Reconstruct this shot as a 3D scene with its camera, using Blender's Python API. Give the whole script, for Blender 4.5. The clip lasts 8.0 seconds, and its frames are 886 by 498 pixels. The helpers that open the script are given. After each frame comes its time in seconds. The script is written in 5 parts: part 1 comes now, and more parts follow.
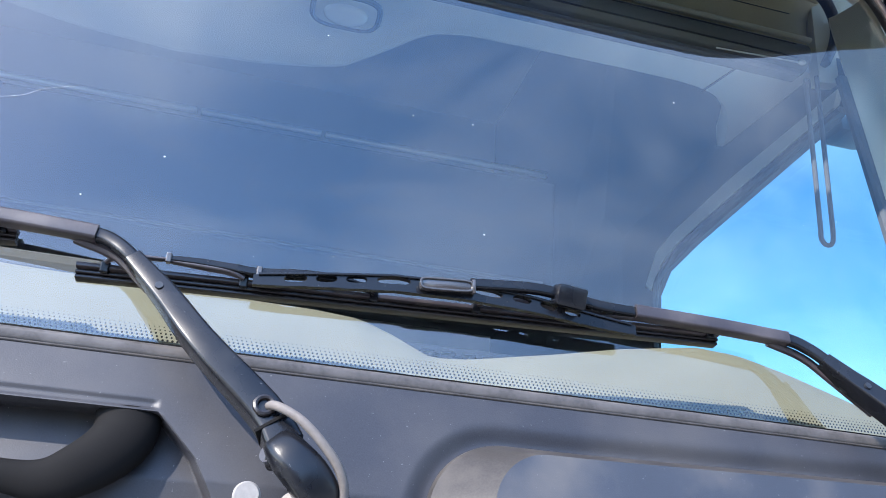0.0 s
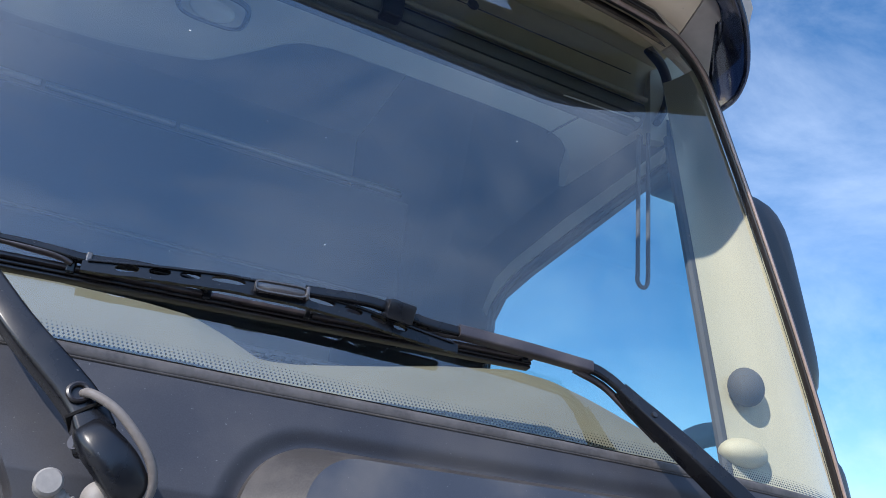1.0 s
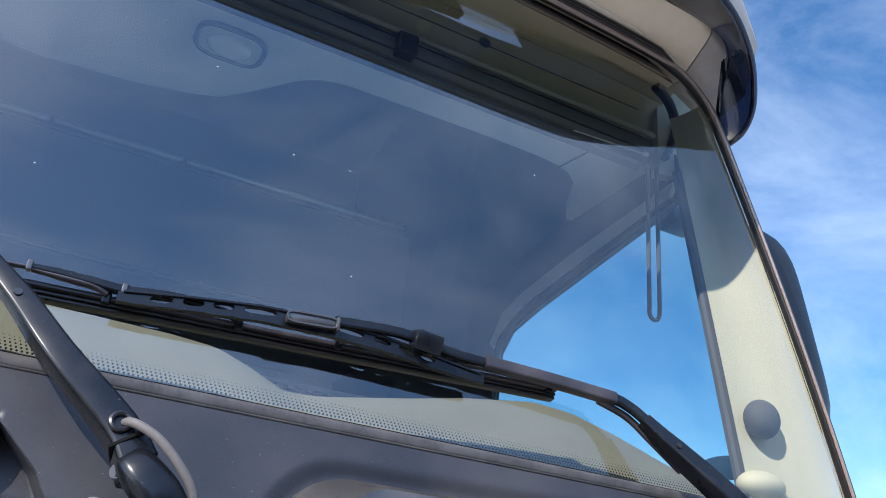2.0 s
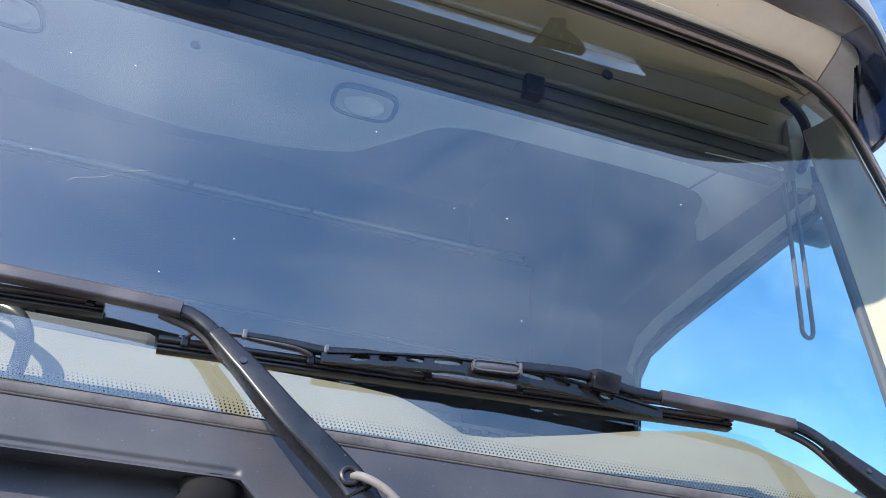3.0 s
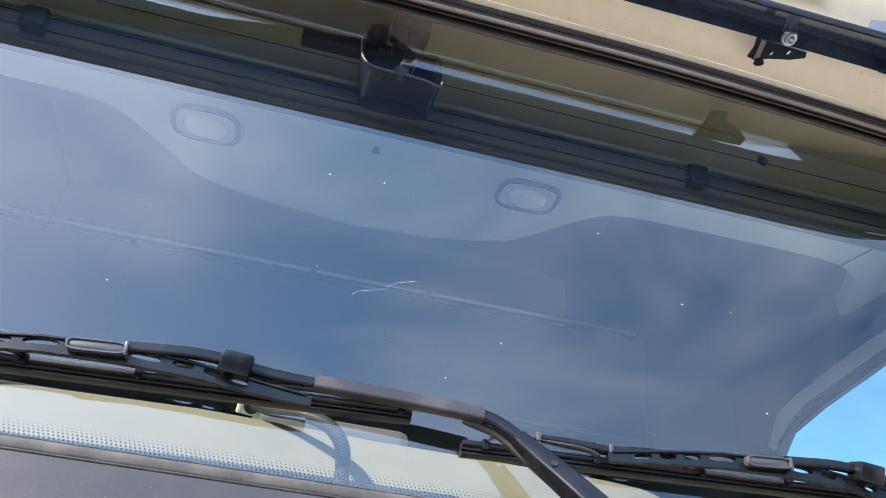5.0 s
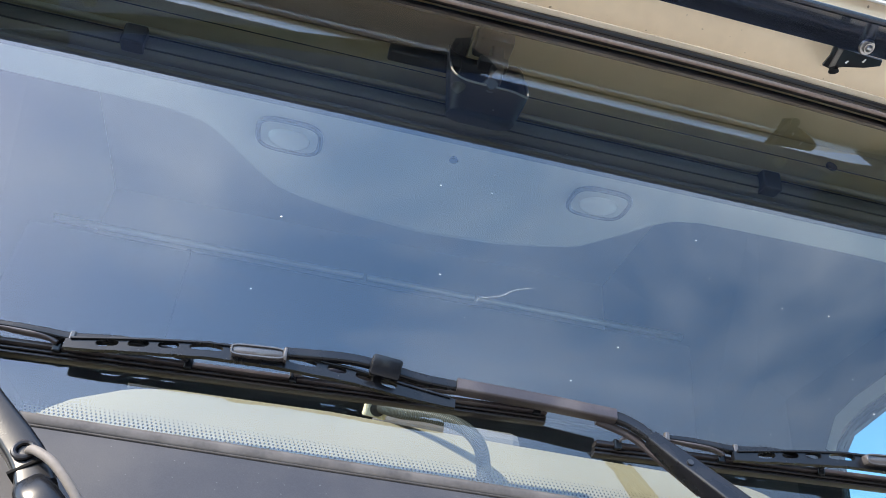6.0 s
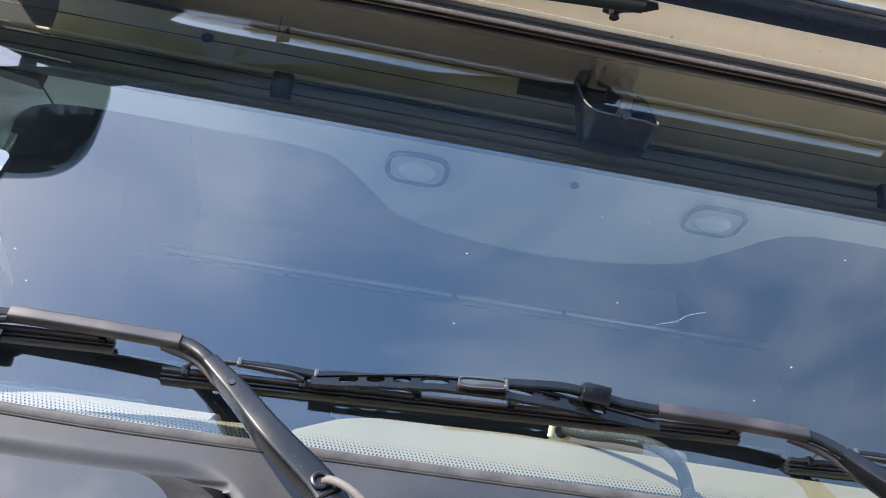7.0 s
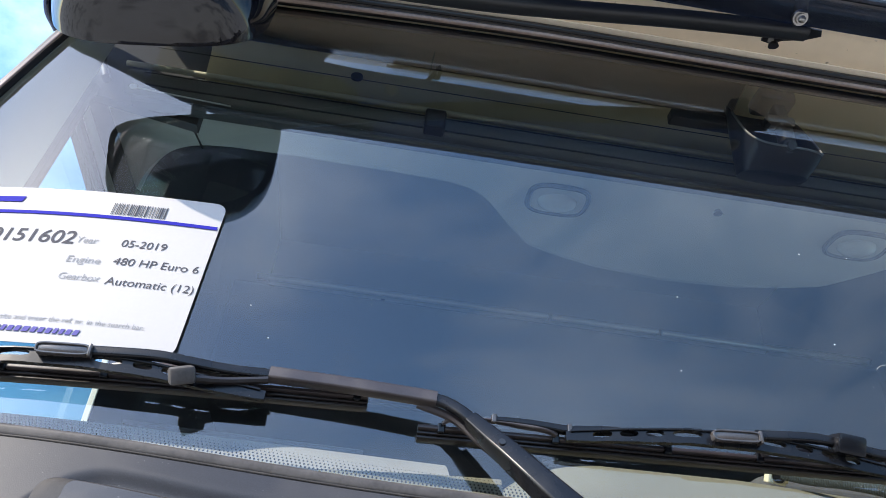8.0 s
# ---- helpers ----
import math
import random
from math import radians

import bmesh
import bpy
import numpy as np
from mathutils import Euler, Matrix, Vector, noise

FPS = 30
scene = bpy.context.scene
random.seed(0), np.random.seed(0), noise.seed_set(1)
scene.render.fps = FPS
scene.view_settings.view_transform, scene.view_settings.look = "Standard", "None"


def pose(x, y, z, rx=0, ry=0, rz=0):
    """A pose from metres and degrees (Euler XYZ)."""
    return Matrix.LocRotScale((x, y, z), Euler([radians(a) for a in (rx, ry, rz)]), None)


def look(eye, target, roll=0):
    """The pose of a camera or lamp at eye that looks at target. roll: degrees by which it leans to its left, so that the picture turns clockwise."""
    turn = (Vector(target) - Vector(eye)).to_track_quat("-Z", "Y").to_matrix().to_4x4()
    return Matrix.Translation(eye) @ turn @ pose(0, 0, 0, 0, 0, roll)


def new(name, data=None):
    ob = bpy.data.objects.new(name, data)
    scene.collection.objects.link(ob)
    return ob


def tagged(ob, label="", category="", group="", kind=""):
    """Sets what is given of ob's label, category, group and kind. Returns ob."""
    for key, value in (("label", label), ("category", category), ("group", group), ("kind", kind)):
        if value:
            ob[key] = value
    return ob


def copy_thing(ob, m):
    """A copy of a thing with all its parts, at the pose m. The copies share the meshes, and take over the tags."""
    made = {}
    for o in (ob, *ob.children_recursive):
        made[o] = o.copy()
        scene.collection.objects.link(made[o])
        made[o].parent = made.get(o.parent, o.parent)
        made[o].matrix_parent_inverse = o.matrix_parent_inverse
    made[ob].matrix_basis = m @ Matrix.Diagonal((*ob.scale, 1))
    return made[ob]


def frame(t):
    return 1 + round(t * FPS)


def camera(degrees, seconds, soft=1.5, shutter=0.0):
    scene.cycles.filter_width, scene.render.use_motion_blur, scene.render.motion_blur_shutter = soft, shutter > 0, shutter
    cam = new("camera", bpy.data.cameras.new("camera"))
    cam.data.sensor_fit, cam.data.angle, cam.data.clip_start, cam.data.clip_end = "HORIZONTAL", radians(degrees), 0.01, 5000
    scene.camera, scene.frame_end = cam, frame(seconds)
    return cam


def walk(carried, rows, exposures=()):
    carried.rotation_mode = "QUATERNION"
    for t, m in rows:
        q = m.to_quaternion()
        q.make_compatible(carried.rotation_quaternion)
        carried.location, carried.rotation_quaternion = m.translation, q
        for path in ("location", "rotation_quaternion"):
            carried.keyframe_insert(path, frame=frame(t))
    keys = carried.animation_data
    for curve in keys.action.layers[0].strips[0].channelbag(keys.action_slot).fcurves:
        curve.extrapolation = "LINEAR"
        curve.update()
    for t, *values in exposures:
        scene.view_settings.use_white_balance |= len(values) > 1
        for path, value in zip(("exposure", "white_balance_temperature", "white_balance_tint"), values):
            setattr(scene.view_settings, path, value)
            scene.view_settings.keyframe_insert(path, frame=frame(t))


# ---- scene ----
cam = camera(59.0, 8.0, soft=0.75)
PATH = [
    (0, (0.238, -0.644, 1.859), (0.641, 1.18, 2.574), 4.7),
    (0.5, (0.234, -0.66, 1.847), (0.816, 1.108, 2.577), 5.8),
    (1, (0.242, -0.675, 1.848), (0.987, 1.008, 2.631), 6.3),
    (2.5, (0.178, -0.665, 1.834), (0.884, 0.976, 2.733), 6.5),
    (3, (0.138, -0.677, 1.836), (0.622, 1.041, 2.738), 5.4),
    (3.5, (0.112, -0.669, 1.837), (0.529, 1.04, 2.788), 5.1),
    (4, (0.051, -0.655, 1.83), (0.417, 1.039, 2.828), 5.4),
    (4.5, (-0.015, -0.676, 1.83), (0.33, 1.003, 2.862), 5.6),
    (6, (-0.193, -0.68, 1.802), (0.111, 0.994, 2.852), 5.9),
    (6.5, (-0.25, -0.702, 1.791), (0.014, 0.972, 2.852), 5.8),
    (7, (-0.358, -0.71, 1.78), (-0.15, 0.971, 2.844), 5.7),
    (7.5, (-0.446, -0.686, 1.782), (-0.287, 0.996, 2.852), 5.7),
    (8, (-0.562, -0.698, 1.799), (-0.431, 0.982, 2.876), 5.9),
]
EXPOSURE = [(0.0, 1.71, 6470, 12.5), (1.0, 0.85, 6470, 12.5), (2.5, 1.13, 6570, 12.5), (3.0, 1.55, 6890, 12.5), (3.5, 1.7, 7190, 12.5), (6.0, 1.7, 7530, 10.5), (6.5, 1.76, 7530, 10.5), (7.0, 1.64, 7430, 10.5), (7.5, 1.36, 7330, 10.5), (8.0, 1.1, 7230, 10.5)]
walk(cam, [(t, look(eye, target, roll)) for t, eye, target, roll in PATH], EXPOSURE)

# ---- world, sun ----
SUN_TO = Vector((-0.65, -0.432, 0.625)).normalized()
world = bpy.data.worlds.new("sky_world")
scene.world = world
world.use_nodes = True
wn, wl = world.node_tree.nodes, world.node_tree.links
wn.clear()
w_out = wn.new("ShaderNodeOutputWorld")
w_bg = wn.new("ShaderNodeBackground")
w_bg.inputs["Strength"].default_value = 0.15
w_sky = wn.new("ShaderNodeTexSky")
w_sky.sky_type = "NISHITA"
w_sky.sun_disc = False
w_sky.sun_elevation = math.asin(SUN_TO.z)
w_sky.sun_rotation = math.atan2(SUN_TO.x, SUN_TO.y)
w_sky.air_density, w_sky.dust_density, w_sky.ozone_density = 1.0, 0.6, 3.0
w_co = wn.new("ShaderNodeTexCoord")
w_map = wn.new("ShaderNodeMapping")
w_map.inputs["Scale"].default_value = (1.0, 1.6, 2.4)
w_map.inputs["Rotation"].default_value = (0.3, 0.2, 0.6)
w_noise = wn.new("ShaderNodeTexNoise")
w_noise.inputs["Scale"].default_value = 2.5
w_noise.inputs["Detail"].default_value = 8.0
w_noise.inputs["Roughness"].default_value = 0.62
w_noise.inputs["Distortion"].default_value = 0.35
w_ramp = wn.new("ShaderNodeValToRGB")
w_ramp.color_ramp.elements[0].position, w_ramp.color_ramp.elements[1].position = 0.40, 0.76
w_ramp.color_ramp.elements[0].color, w_ramp.color_ramp.elements[1].color = (0.02, 0.02, 0.02, 1), (0.32, 0.32, 0.32, 1)
w_mix = wn.new("ShaderNodeMix")
w_mix.data_type = "RGBA"
w_mix.inputs["B"].default_value = (6.3, 7.4, 8.9, 1)
wl.new(w_co.outputs["Generated"], w_map.inputs["Vector"])
wl.new(w_map.outputs["Vector"], w_noise.inputs["Vector"])
wl.new(w_noise.outputs["Fac"], w_ramp.inputs["Fac"])
wl.new(w_ramp.outputs["Color"], w_mix.inputs["Factor"])
w_sat = wn.new("ShaderNodeHueSaturation")
w_rise = wn.new("ShaderNodeMapRange")
w_rise.inputs["From Min"].default_value, w_rise.inputs["From Max"].default_value = 0.1, 0.85
w_rise.inputs["To Min"].default_value, w_rise.inputs["To Max"].default_value = 1.26, 1.22
wl.new(w_rise.outputs["Result"], w_sat.inputs["Saturation"])
wl.new(w_sky.outputs["Color"], w_sat.inputs["Color"])
wl.new(w_sat.outputs["Color"], w_mix.inputs["A"])
w_dot, w_sine, w_gain, w_glow = wn.new("ShaderNodeVectorMath"), wn.new("ShaderNodeMath"), wn.new("ShaderNodeMath"), wn.new("ShaderNodeVectorMath")
w_dot.operation, w_sine.operation, w_gain.operation, w_glow.operation = "DOT_PRODUCT", "SINE", "MULTIPLY_ADD", "SCALE"
w_arc = wn.new("ShaderNodeMath")
w_arc.operation = "MULTIPLY"
w_arc.inputs[1].default_value = 2.0
w_dot.inputs[1].default_value = SUN_TO
w_clip = wn.new("ShaderNodeClamp")
w_gain.inputs[1].default_value, w_gain.inputs[2].default_value = 1.42, 0.76
wl.new(w_co.outputs["Generated"], w_dot.inputs[0])
wl.new(w_dot.outputs["Value"], w_rise.inputs["Value"])
wl.new(w_dot.outputs["Value"], w_clip.inputs["Value"])
wl.new(w_clip.outputs[0], w_arc.inputs[0])
wl.new(w_arc.outputs[0], w_sine.inputs[0])
wl.new(w_sine.outputs[0], w_gain.inputs[0])
wl.new(w_mix.outputs["Result"], w_glow.inputs[0])
wl.new(w_gain.outputs[0], w_glow.inputs["Scale"])
wl.new(w_glow.outputs["Vector"], w_bg.inputs["Color"])
wl.new(w_bg.outputs["Background"], w_out.inputs["Surface"])
sun = new("sun", bpy.data.lights.new("sun", "SUN"))
sun.data.energy, sun.data.angle, sun.data.color = 3.0, radians(0.5), (1.0, 0.95, 0.87)
sun.matrix_world = look(SUN_TO * 30, (0, 0, 0))


# ---- materials ----
def material(name, color, rough=0.5, metal=0.0, vary=0.15, grain=60.0, bump=0.15, stain=None, stain_at=(0.55, 0.75), stain_scale=6.0, coat=0.0, spec=0.5, specks=0.0, speck_color=(0.5, 0.49, 0.47), speck_scale=420.0):
    """A surface with variation at two scales, fine relief, an optional stain colour and specks of dust."""
    m = bpy.data.materials.new(name)
    m.use_nodes = True
    n, l = m.node_tree.nodes, m.node_tree.links
    b = n["Principled BSDF"]
    b.inputs["Metallic"].default_value = metal
    b.inputs["Coat Weight"].default_value = coat
    b.inputs["Coat Roughness"].default_value = 0.06
    b.inputs["Specular IOR Level"].default_value = spec
    co = n.new("ShaderNodeTexCoord")
    big, fine = n.new("ShaderNodeTexNoise"), n.new("ShaderNodeTexNoise")
    big.inputs["Scale"].default_value, big.inputs["Detail"].default_value = stain_scale, 6.0
    fine.inputs["Scale"].default_value, fine.inputs["Detail"].default_value = grain, 4.0
    l.new(co.outputs["Object"], big.inputs["Vector"])
    l.new(co.outputs["Object"], fine.inputs["Vector"])
    add = n.new("ShaderNodeMath")
    add.operation = "ADD"
    l.new(big.outputs["Fac"], add.inputs[0])
    l.new(fine.outputs["Fac"], add.inputs[1])
    rng = n.new("ShaderNodeMapRange")
    rng.inputs["From Min"].default_value, rng.inputs["From Max"].default_value = 0.6, 1.4
    rng.inputs["To Min"].default_value, rng.inputs["To Max"].default_value = 1 - vary, 1 + vary
    l.new(add.outputs[0], rng.inputs["Value"])
    mul = n.new("ShaderNodeVectorMath")
    mul.operation = "SCALE"
    mul.inputs[0].default_value = color
    l.new(rng.outputs[0], mul.inputs["Scale"])
    top = mul.outputs[0]
    if stain:
        ramp = n.new("ShaderNodeMapRange")
        ramp.inputs["From Min"].default_value, ramp.inputs["From Max"].default_value = stain_at
        l.new(big.outputs["Fac"], ramp.inputs["Value"])
        mix = n.new("ShaderNodeMix")
        mix.data_type = "RGBA"
        mix.inputs["B"].default_value = (*stain, 1)
        l.new(ramp.outputs[0], mix.inputs["Factor"])
        l.new(top, mix.inputs["A"])
        top = mix.outputs["Result"]
    if specks:
        dots, cutoff, dust = n.new("ShaderNodeTexNoise"), n.new("ShaderNodeMapRange"), n.new("ShaderNodeMix")
        dots.inputs["Scale"].default_value, dots.inputs["Detail"].default_value = speck_scale, 1.0
        cutoff.inputs["From Min"].default_value, cutoff.inputs["From Max"].default_value = 0.74, 0.82
        cutoff.inputs["To Max"].default_value = specks
        dust.data_type = "RGBA"
        dust.inputs["B"].default_value = (*speck_color, 1)
        l.new(co.outputs["Object"], dots.inputs["Vector"])
        l.new(dots.outputs["Fac"], cutoff.inputs["Value"])
        l.new(cutoff.outputs[0], dust.inputs["Factor"])
        l.new(top, dust.inputs["A"])
        top = dust.outputs["Result"]
    l.new(top, b.inputs["Base Color"])
    rr = n.new("ShaderNodeMapRange")
    rr.inputs["To Min"].default_value, rr.inputs["To Max"].default_value = max(0.02, rough * 0.8), min(1.0, rough * 1.2)
    l.new(big.outputs["Fac"], rr.inputs["Value"])
    l.new(rr.outputs[0], b.inputs["Roughness"])
    if bump:
        bp = n.new("ShaderNodeBump")
        bp.inputs["Strength"].default_value, bp.inputs["Distance"].default_value = bump, 0.001
        l.new(fine.outputs["Fac"], bp.inputs["Height"])
        l.new(bp.outputs["Normal"], b.inputs["Normal"])
    return m


def glass_material(name, tint, ior, haze=0.0, haze_color=(0.6, 0.65, 0.7)):
    """Clear sheet glass: tinted and mirroring by Fresnel, with a thin film of dust whose colour can add a veil."""
    m = bpy.data.materials.new(name)
    m.use_nodes = True
    n, l = m.node_tree.nodes, m.node_tree.links
    n.clear()
    out, mix, tr, gl, fr = (n.new("ShaderNode" + k) for k in ("OutputMaterial", "MixShader", "BsdfTransparent", "BsdfGlossy", "Fresnel"))
    tr.inputs["Color"].default_value = (*tint, 1)
    gl.inputs["Roughness"].default_value = 0.0
    gl.inputs["Color"].default_value = (1, 1, 1, 1)
    fr.inputs["IOR"].default_value = ior
    if ior > 1.0:
        l.new(fr.outputs[0], mix.inputs[0])
    else:
        mix.inputs[0].default_value = 0.0
    l.new(tr.outputs[0], mix.inputs[1])
    l.new(gl.outputs[0], mix.inputs[2])
    last = mix.outputs[0]
    if haze:
        dust, film = n.new("ShaderNodeBsdfDiffuse"), n.new("ShaderNodeMixShader")
        dust.inputs["Color"].default_value = (*haze_color, 1)
        co, no, rg = n.new("ShaderNodeTexCoord"), n.new("ShaderNodeTexNoise"), n.new("ShaderNodeMapRange")
        mp = n.new("ShaderNodeMapping")
        mp.inputs["Scale"].default_value = (1.6, 1.0, 1.0)
        no.inputs["Scale"].default_value, no.inputs["Detail"].default_value = 3.0, 8.0
        rg.inputs["From Min"].default_value, rg.inputs["From Max"].default_value = 0.35, 0.75
        rg.inputs["To Min"].default_value, rg.inputs["To Max"].default_value = haze * 0.5, haze * 1.6
        l.new(co.outputs["Object"], mp.inputs["Vector"])
        l.new(mp.outputs["Vector"], no.inputs["Vector"])
        l.new(no.outputs["Fac"], rg.inputs["Value"])
        l.new(rg.outputs[0], film.inputs[0])
        l.new(last, film.inputs[1])
        l.new(dust.outputs[0], film.inputs[2])
        last = film.outputs[0]
    l.new(last, out.inputs["Surface"])
    return m


M_COWL = material("cowl_plastic", (0.025, 0.0255, 0.031), 0.46, vary=0.30, grain=900, bump=0.10, stain=(0.052, 0.048, 0.047), stain_at=(0.46, 0.80), stain_scale=9, specks=0.14, spec=0.32)
M_LIP = material("cowl_lip_grey", (0.066, 0.060, 0.058), 0.5, vary=0.3, grain=300, bump=0.12, stain=(0.092, 0.084, 0.080), stain_at=(0.45, 0.75), stain_scale=45, spec=0.25)
M_BOSS = material("panel_plastic", (0.031, 0.035, 0.045), 0.40, vary=0.2, grain=1200, bump=0.06, stain=(0.085, 0.078, 0.072), stain_at=(0.50, 0.85), stain_scale=14, specks=0.12, spec=0.32)
M_WIPER = material("wiper_black", (0.0055, 0.006, 0.008), 0.27, vary=0.25, grain=900, bump=0.03, stain=(0.016, 0.0155, 0.016), stain_at=(0.52, 0.85), stain_scale=30, spec=0.26, specks=0.08)
M_SLEEVE = material("wiper_sleeve_worn", (0.030, 0.024, 0.026), 0.36, vary=0.25, grain=500, bump=0.1, stain=(0.075, 0.062, 0.058), stain_at=(0.48, 0.8), stain_scale=20, spec=0.4)
M_CLIP = material("clip_plastic", (0.05, 0.044, 0.043), 0.25, vary=0.25, grain=500, bump=0.05, coat=0.3)
M_RUBBER = material("rubber", (0.013, 0.0105, 0.011), 0.33, vary=0.2, grain=300, bump=0.15, spec=0.4)
M_TRIMSTRIP = material("seal_lip", (0.24, 0.175, 0.145), 0.2, vary=0.2, grain=200, bump=0.1)
M_HOSE = material("grey_hose", (0.115, 0.10, 0.09), 0.6, vary=0.2, grain=300, bump=0.2, spec=0.3)
M_STUD = material("grey_stud", (0.185, 0.172, 0.158), 0.65, vary=0.2, grain=300, spec=0.3)
M_CREAM = material("cream_paint", (0.74, 0.59, 0.42), 0.35, vary=0.06, grain=40, bump=0.03, stain=(0.46, 0.35, 0.23), stain_at=(0.66, 0.82), stain_scale=11, coat=0.4, specks=0.8, speck_color=(0.10, 0.07, 0.045), speck_scale=85.0)
M_CREAM_GLOW = material("cream_glow", (0.78, 0.67, 0.53), 0.32, vary=0.06, grain=40, bump=0.03, coat=0.4)
M_CORNER = material("corner_panel", (0.42, 0.365, 0.32), 0.4, vary=0.1, grain=60, bump=0.04)
M_ROOF = material("roof_paint", (0.80, 0.78, 0.75), 0.35, vary=0.05, grain=40, bump=0.03, coat=0.4)
M_VISOR = material("visor_black", (0.010, 0.013, 0.024), 0.14, vary=0.2, grain=80, bump=0.02, coat=0.6)
# the visor is tinted acrylic: a little blue daylight comes through it
vt = M_VISOR.node_tree
v_clear, v_mix = vt.nodes.new("ShaderNodeBsdfTransparent"), vt.nodes.new("ShaderNodeMixShader")
v_clear.inputs["Color"].default_value = (0.38, 0.45, 0.60, 1)
v_mix.inputs[0].default_value = 0.64
vt.links.new(v_clear.outputs[0], v_mix.inputs[1])
vt.links.new(vt.nodes["Principled BSDF"].outputs[0], v_mix.inputs[2])
vt.links.new(v_mix.outputs[0], vt.nodes["Material Output"].inputs["Surface"])
M_SHADE_BLACK = material("shade_black_plastic", (0.005, 0.0045, 0.0045), 0.85, vary=0.2, grain=900, bump=0.03, spec=0.15)
M_METAL = material("bolt_steel", (0.36, 0.35, 0.34), 0.32, metal=1.0, vary=0.25, grain=300)
M_DASH = material("dash_beige", (0.176, 0.175, 0.136), 0.65, vary=0.05, grain=900, bump=0.12, stain_scale=3)
M_COVER = material("dash_cover_grey", (0.27, 0.275, 0.275), 0.6, vary=0.1, grain=700, bump=0.12)
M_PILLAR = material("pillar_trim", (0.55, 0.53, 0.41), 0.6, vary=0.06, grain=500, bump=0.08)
M_LINER = material("headliner_grey", (0.62, 0.63, 0.61), 0.8, vary=0.1, grain=500, bump=0.3)
M_OLIVE = material("header_trim", (0.50, 0.43, 0.27), 0.5, vary=0.12, grain=300, bump=0.1, stain=(0.33, 0.29, 0.19), stain_at=(0.5, 0.8))
M_BLIND = material("blind_fabric", (0.13, 0.135, 0.125), 0.7, vary=0.2, grain=600, bump=0.3)
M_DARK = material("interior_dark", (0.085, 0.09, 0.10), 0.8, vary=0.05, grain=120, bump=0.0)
M_GREYTRIM = material("interior_grey", (0.22, 0.22, 0.22), 0.6, vary=0.12, grain=300, bump=0.2)
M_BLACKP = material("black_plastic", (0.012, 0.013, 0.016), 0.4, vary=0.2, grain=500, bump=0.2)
M_GLOSSBLACK = material("gloss_black", (0.005, 0.005, 0.007), 0.04, vary=0.2, grain=80, bump=0.0, spec=0.6)
M_MIRROR = material("mirror_silver", (0.82, 0.84, 0.84), 0.02, metal=1.0, vary=0.02, grain=50, bump=0.0)
M_LENS = material("lamp_lens", (0.85, 0.86, 0.86), 0.12, vary=0.05, grain=200, bump=0.05, coat=0.5)
M_LAMPFRAME = material("lamp_frame_grey", (0.09, 0.095, 0.10), 0.35, vary=0.08, grain=300, bump=0.1)
M_PAPER = material("card_white", (0.375, 0.362, 0.362), 0.7, vary=0.02, grain=300, bump=0.02)
M_INK = material("ink_dark", (0.070, 0.068, 0.078), 0.8, vary=0.05, spec=0.1, bump=0.0)
M_GREYINK = material("ink_grey", (0.26, 0.26, 0.27), 0.8, vary=0.05, spec=0.1, bump=0.0)
M_BLUEINK = material("ink_blue", (0.018, 0.018, 0.26), 0.8, vary=0.05, spec=0.1, bump=0.0)
M_WEBINK = material("ink_violet", (0.10, 0.09, 0.26), 0.8, vary=0.05, spec=0.1, bump=0.0)
M_PLUG = material("plug_ivory", (0.78, 0.75, 0.58), 0.5, vary=0.08, grain=300)
M_CONDUIT = material("conduit_black", (0.05, 0.062, 0.066), 0.3, vary=0.2, grain=300)
M_RAIL = material("rail_white", (0.95, 0.96, 0.95), 0.38, metal=1.0, vary=0.04, grain=300, bump=0.0)
M_STRIP = material("strip_pale", (0.66, 0.66, 0.63), 0.5, vary=0.06, grain=300, bump=0.1)
M_ASPHALT = material("asphalt", (0.40, 0.38, 0.345), 0.85, vary=0.2, grain=40, bump=0.5, stain=(0.20, 0.19, 0.18), stain_at=(0.5, 0.62), stain_scale=0.9)
M_TYRE = material("tyre_rubber", (0.03, 0.03, 0.03), 0.8, vary=0.2, grain=60)
M_TRAILER = material("trailer_grey", (0.10, 0.115, 0.14), 0.4, vary=0.15, grain=8, bump=0.03, stain=(0.17, 0.165, 0.155), stain_at=(0.5, 0.8), stain_scale=2)
M_BODY = material("cab_paint", (0.62, 0.58, 0.50), 0.3, vary=0.04, grain=40, bump=0.02, coat=0.5)
M_ROOF_SHEEN = material("roof_sky_sheen", (0.46, 0.465, 0.47), 0.18, vary=0.06, grain=30, bump=0.02, coat=0.5)
M_CUP = material("cup_plastic", (0.010, 0.012, 0.017), 0.32, vary=0.2, grain=500, bump=0.1)
M_NUT = material("pivot_nut", (0.20, 0.185, 0.17), 0.6, vary=0.15, grain=300)
# worn, dusty edge colour, warmed to carry the sunlight that falls on it
M_WORN_LIT = material("worn_lit_edge", (0.040, 0.036, 0.034), 0.52, vary=0.25, grain=600, bump=0.05, stain=(0.070, 0.061, 0.053), stain_at=(0.5, 0.8), stain_scale=30, spec=0.18)
M_YOKE = material("yoke_worn", (0.060, 0.049, 0.050), 0.30, vary=0.25, grain=400, bump=0.08, stain=(0.10, 0.085, 0.082), stain_at=(0.5, 0.8), stain_scale=40)
M_NAVY = material("visor_navy", (0.016, 0.028, 0.075), 0.3, vary=0.1, grain=80, bump=0.02, coat=0.4)
M_SPECK = material("glass_chip", (0.85, 0.85, 0.83), 0.5, vary=0.05)
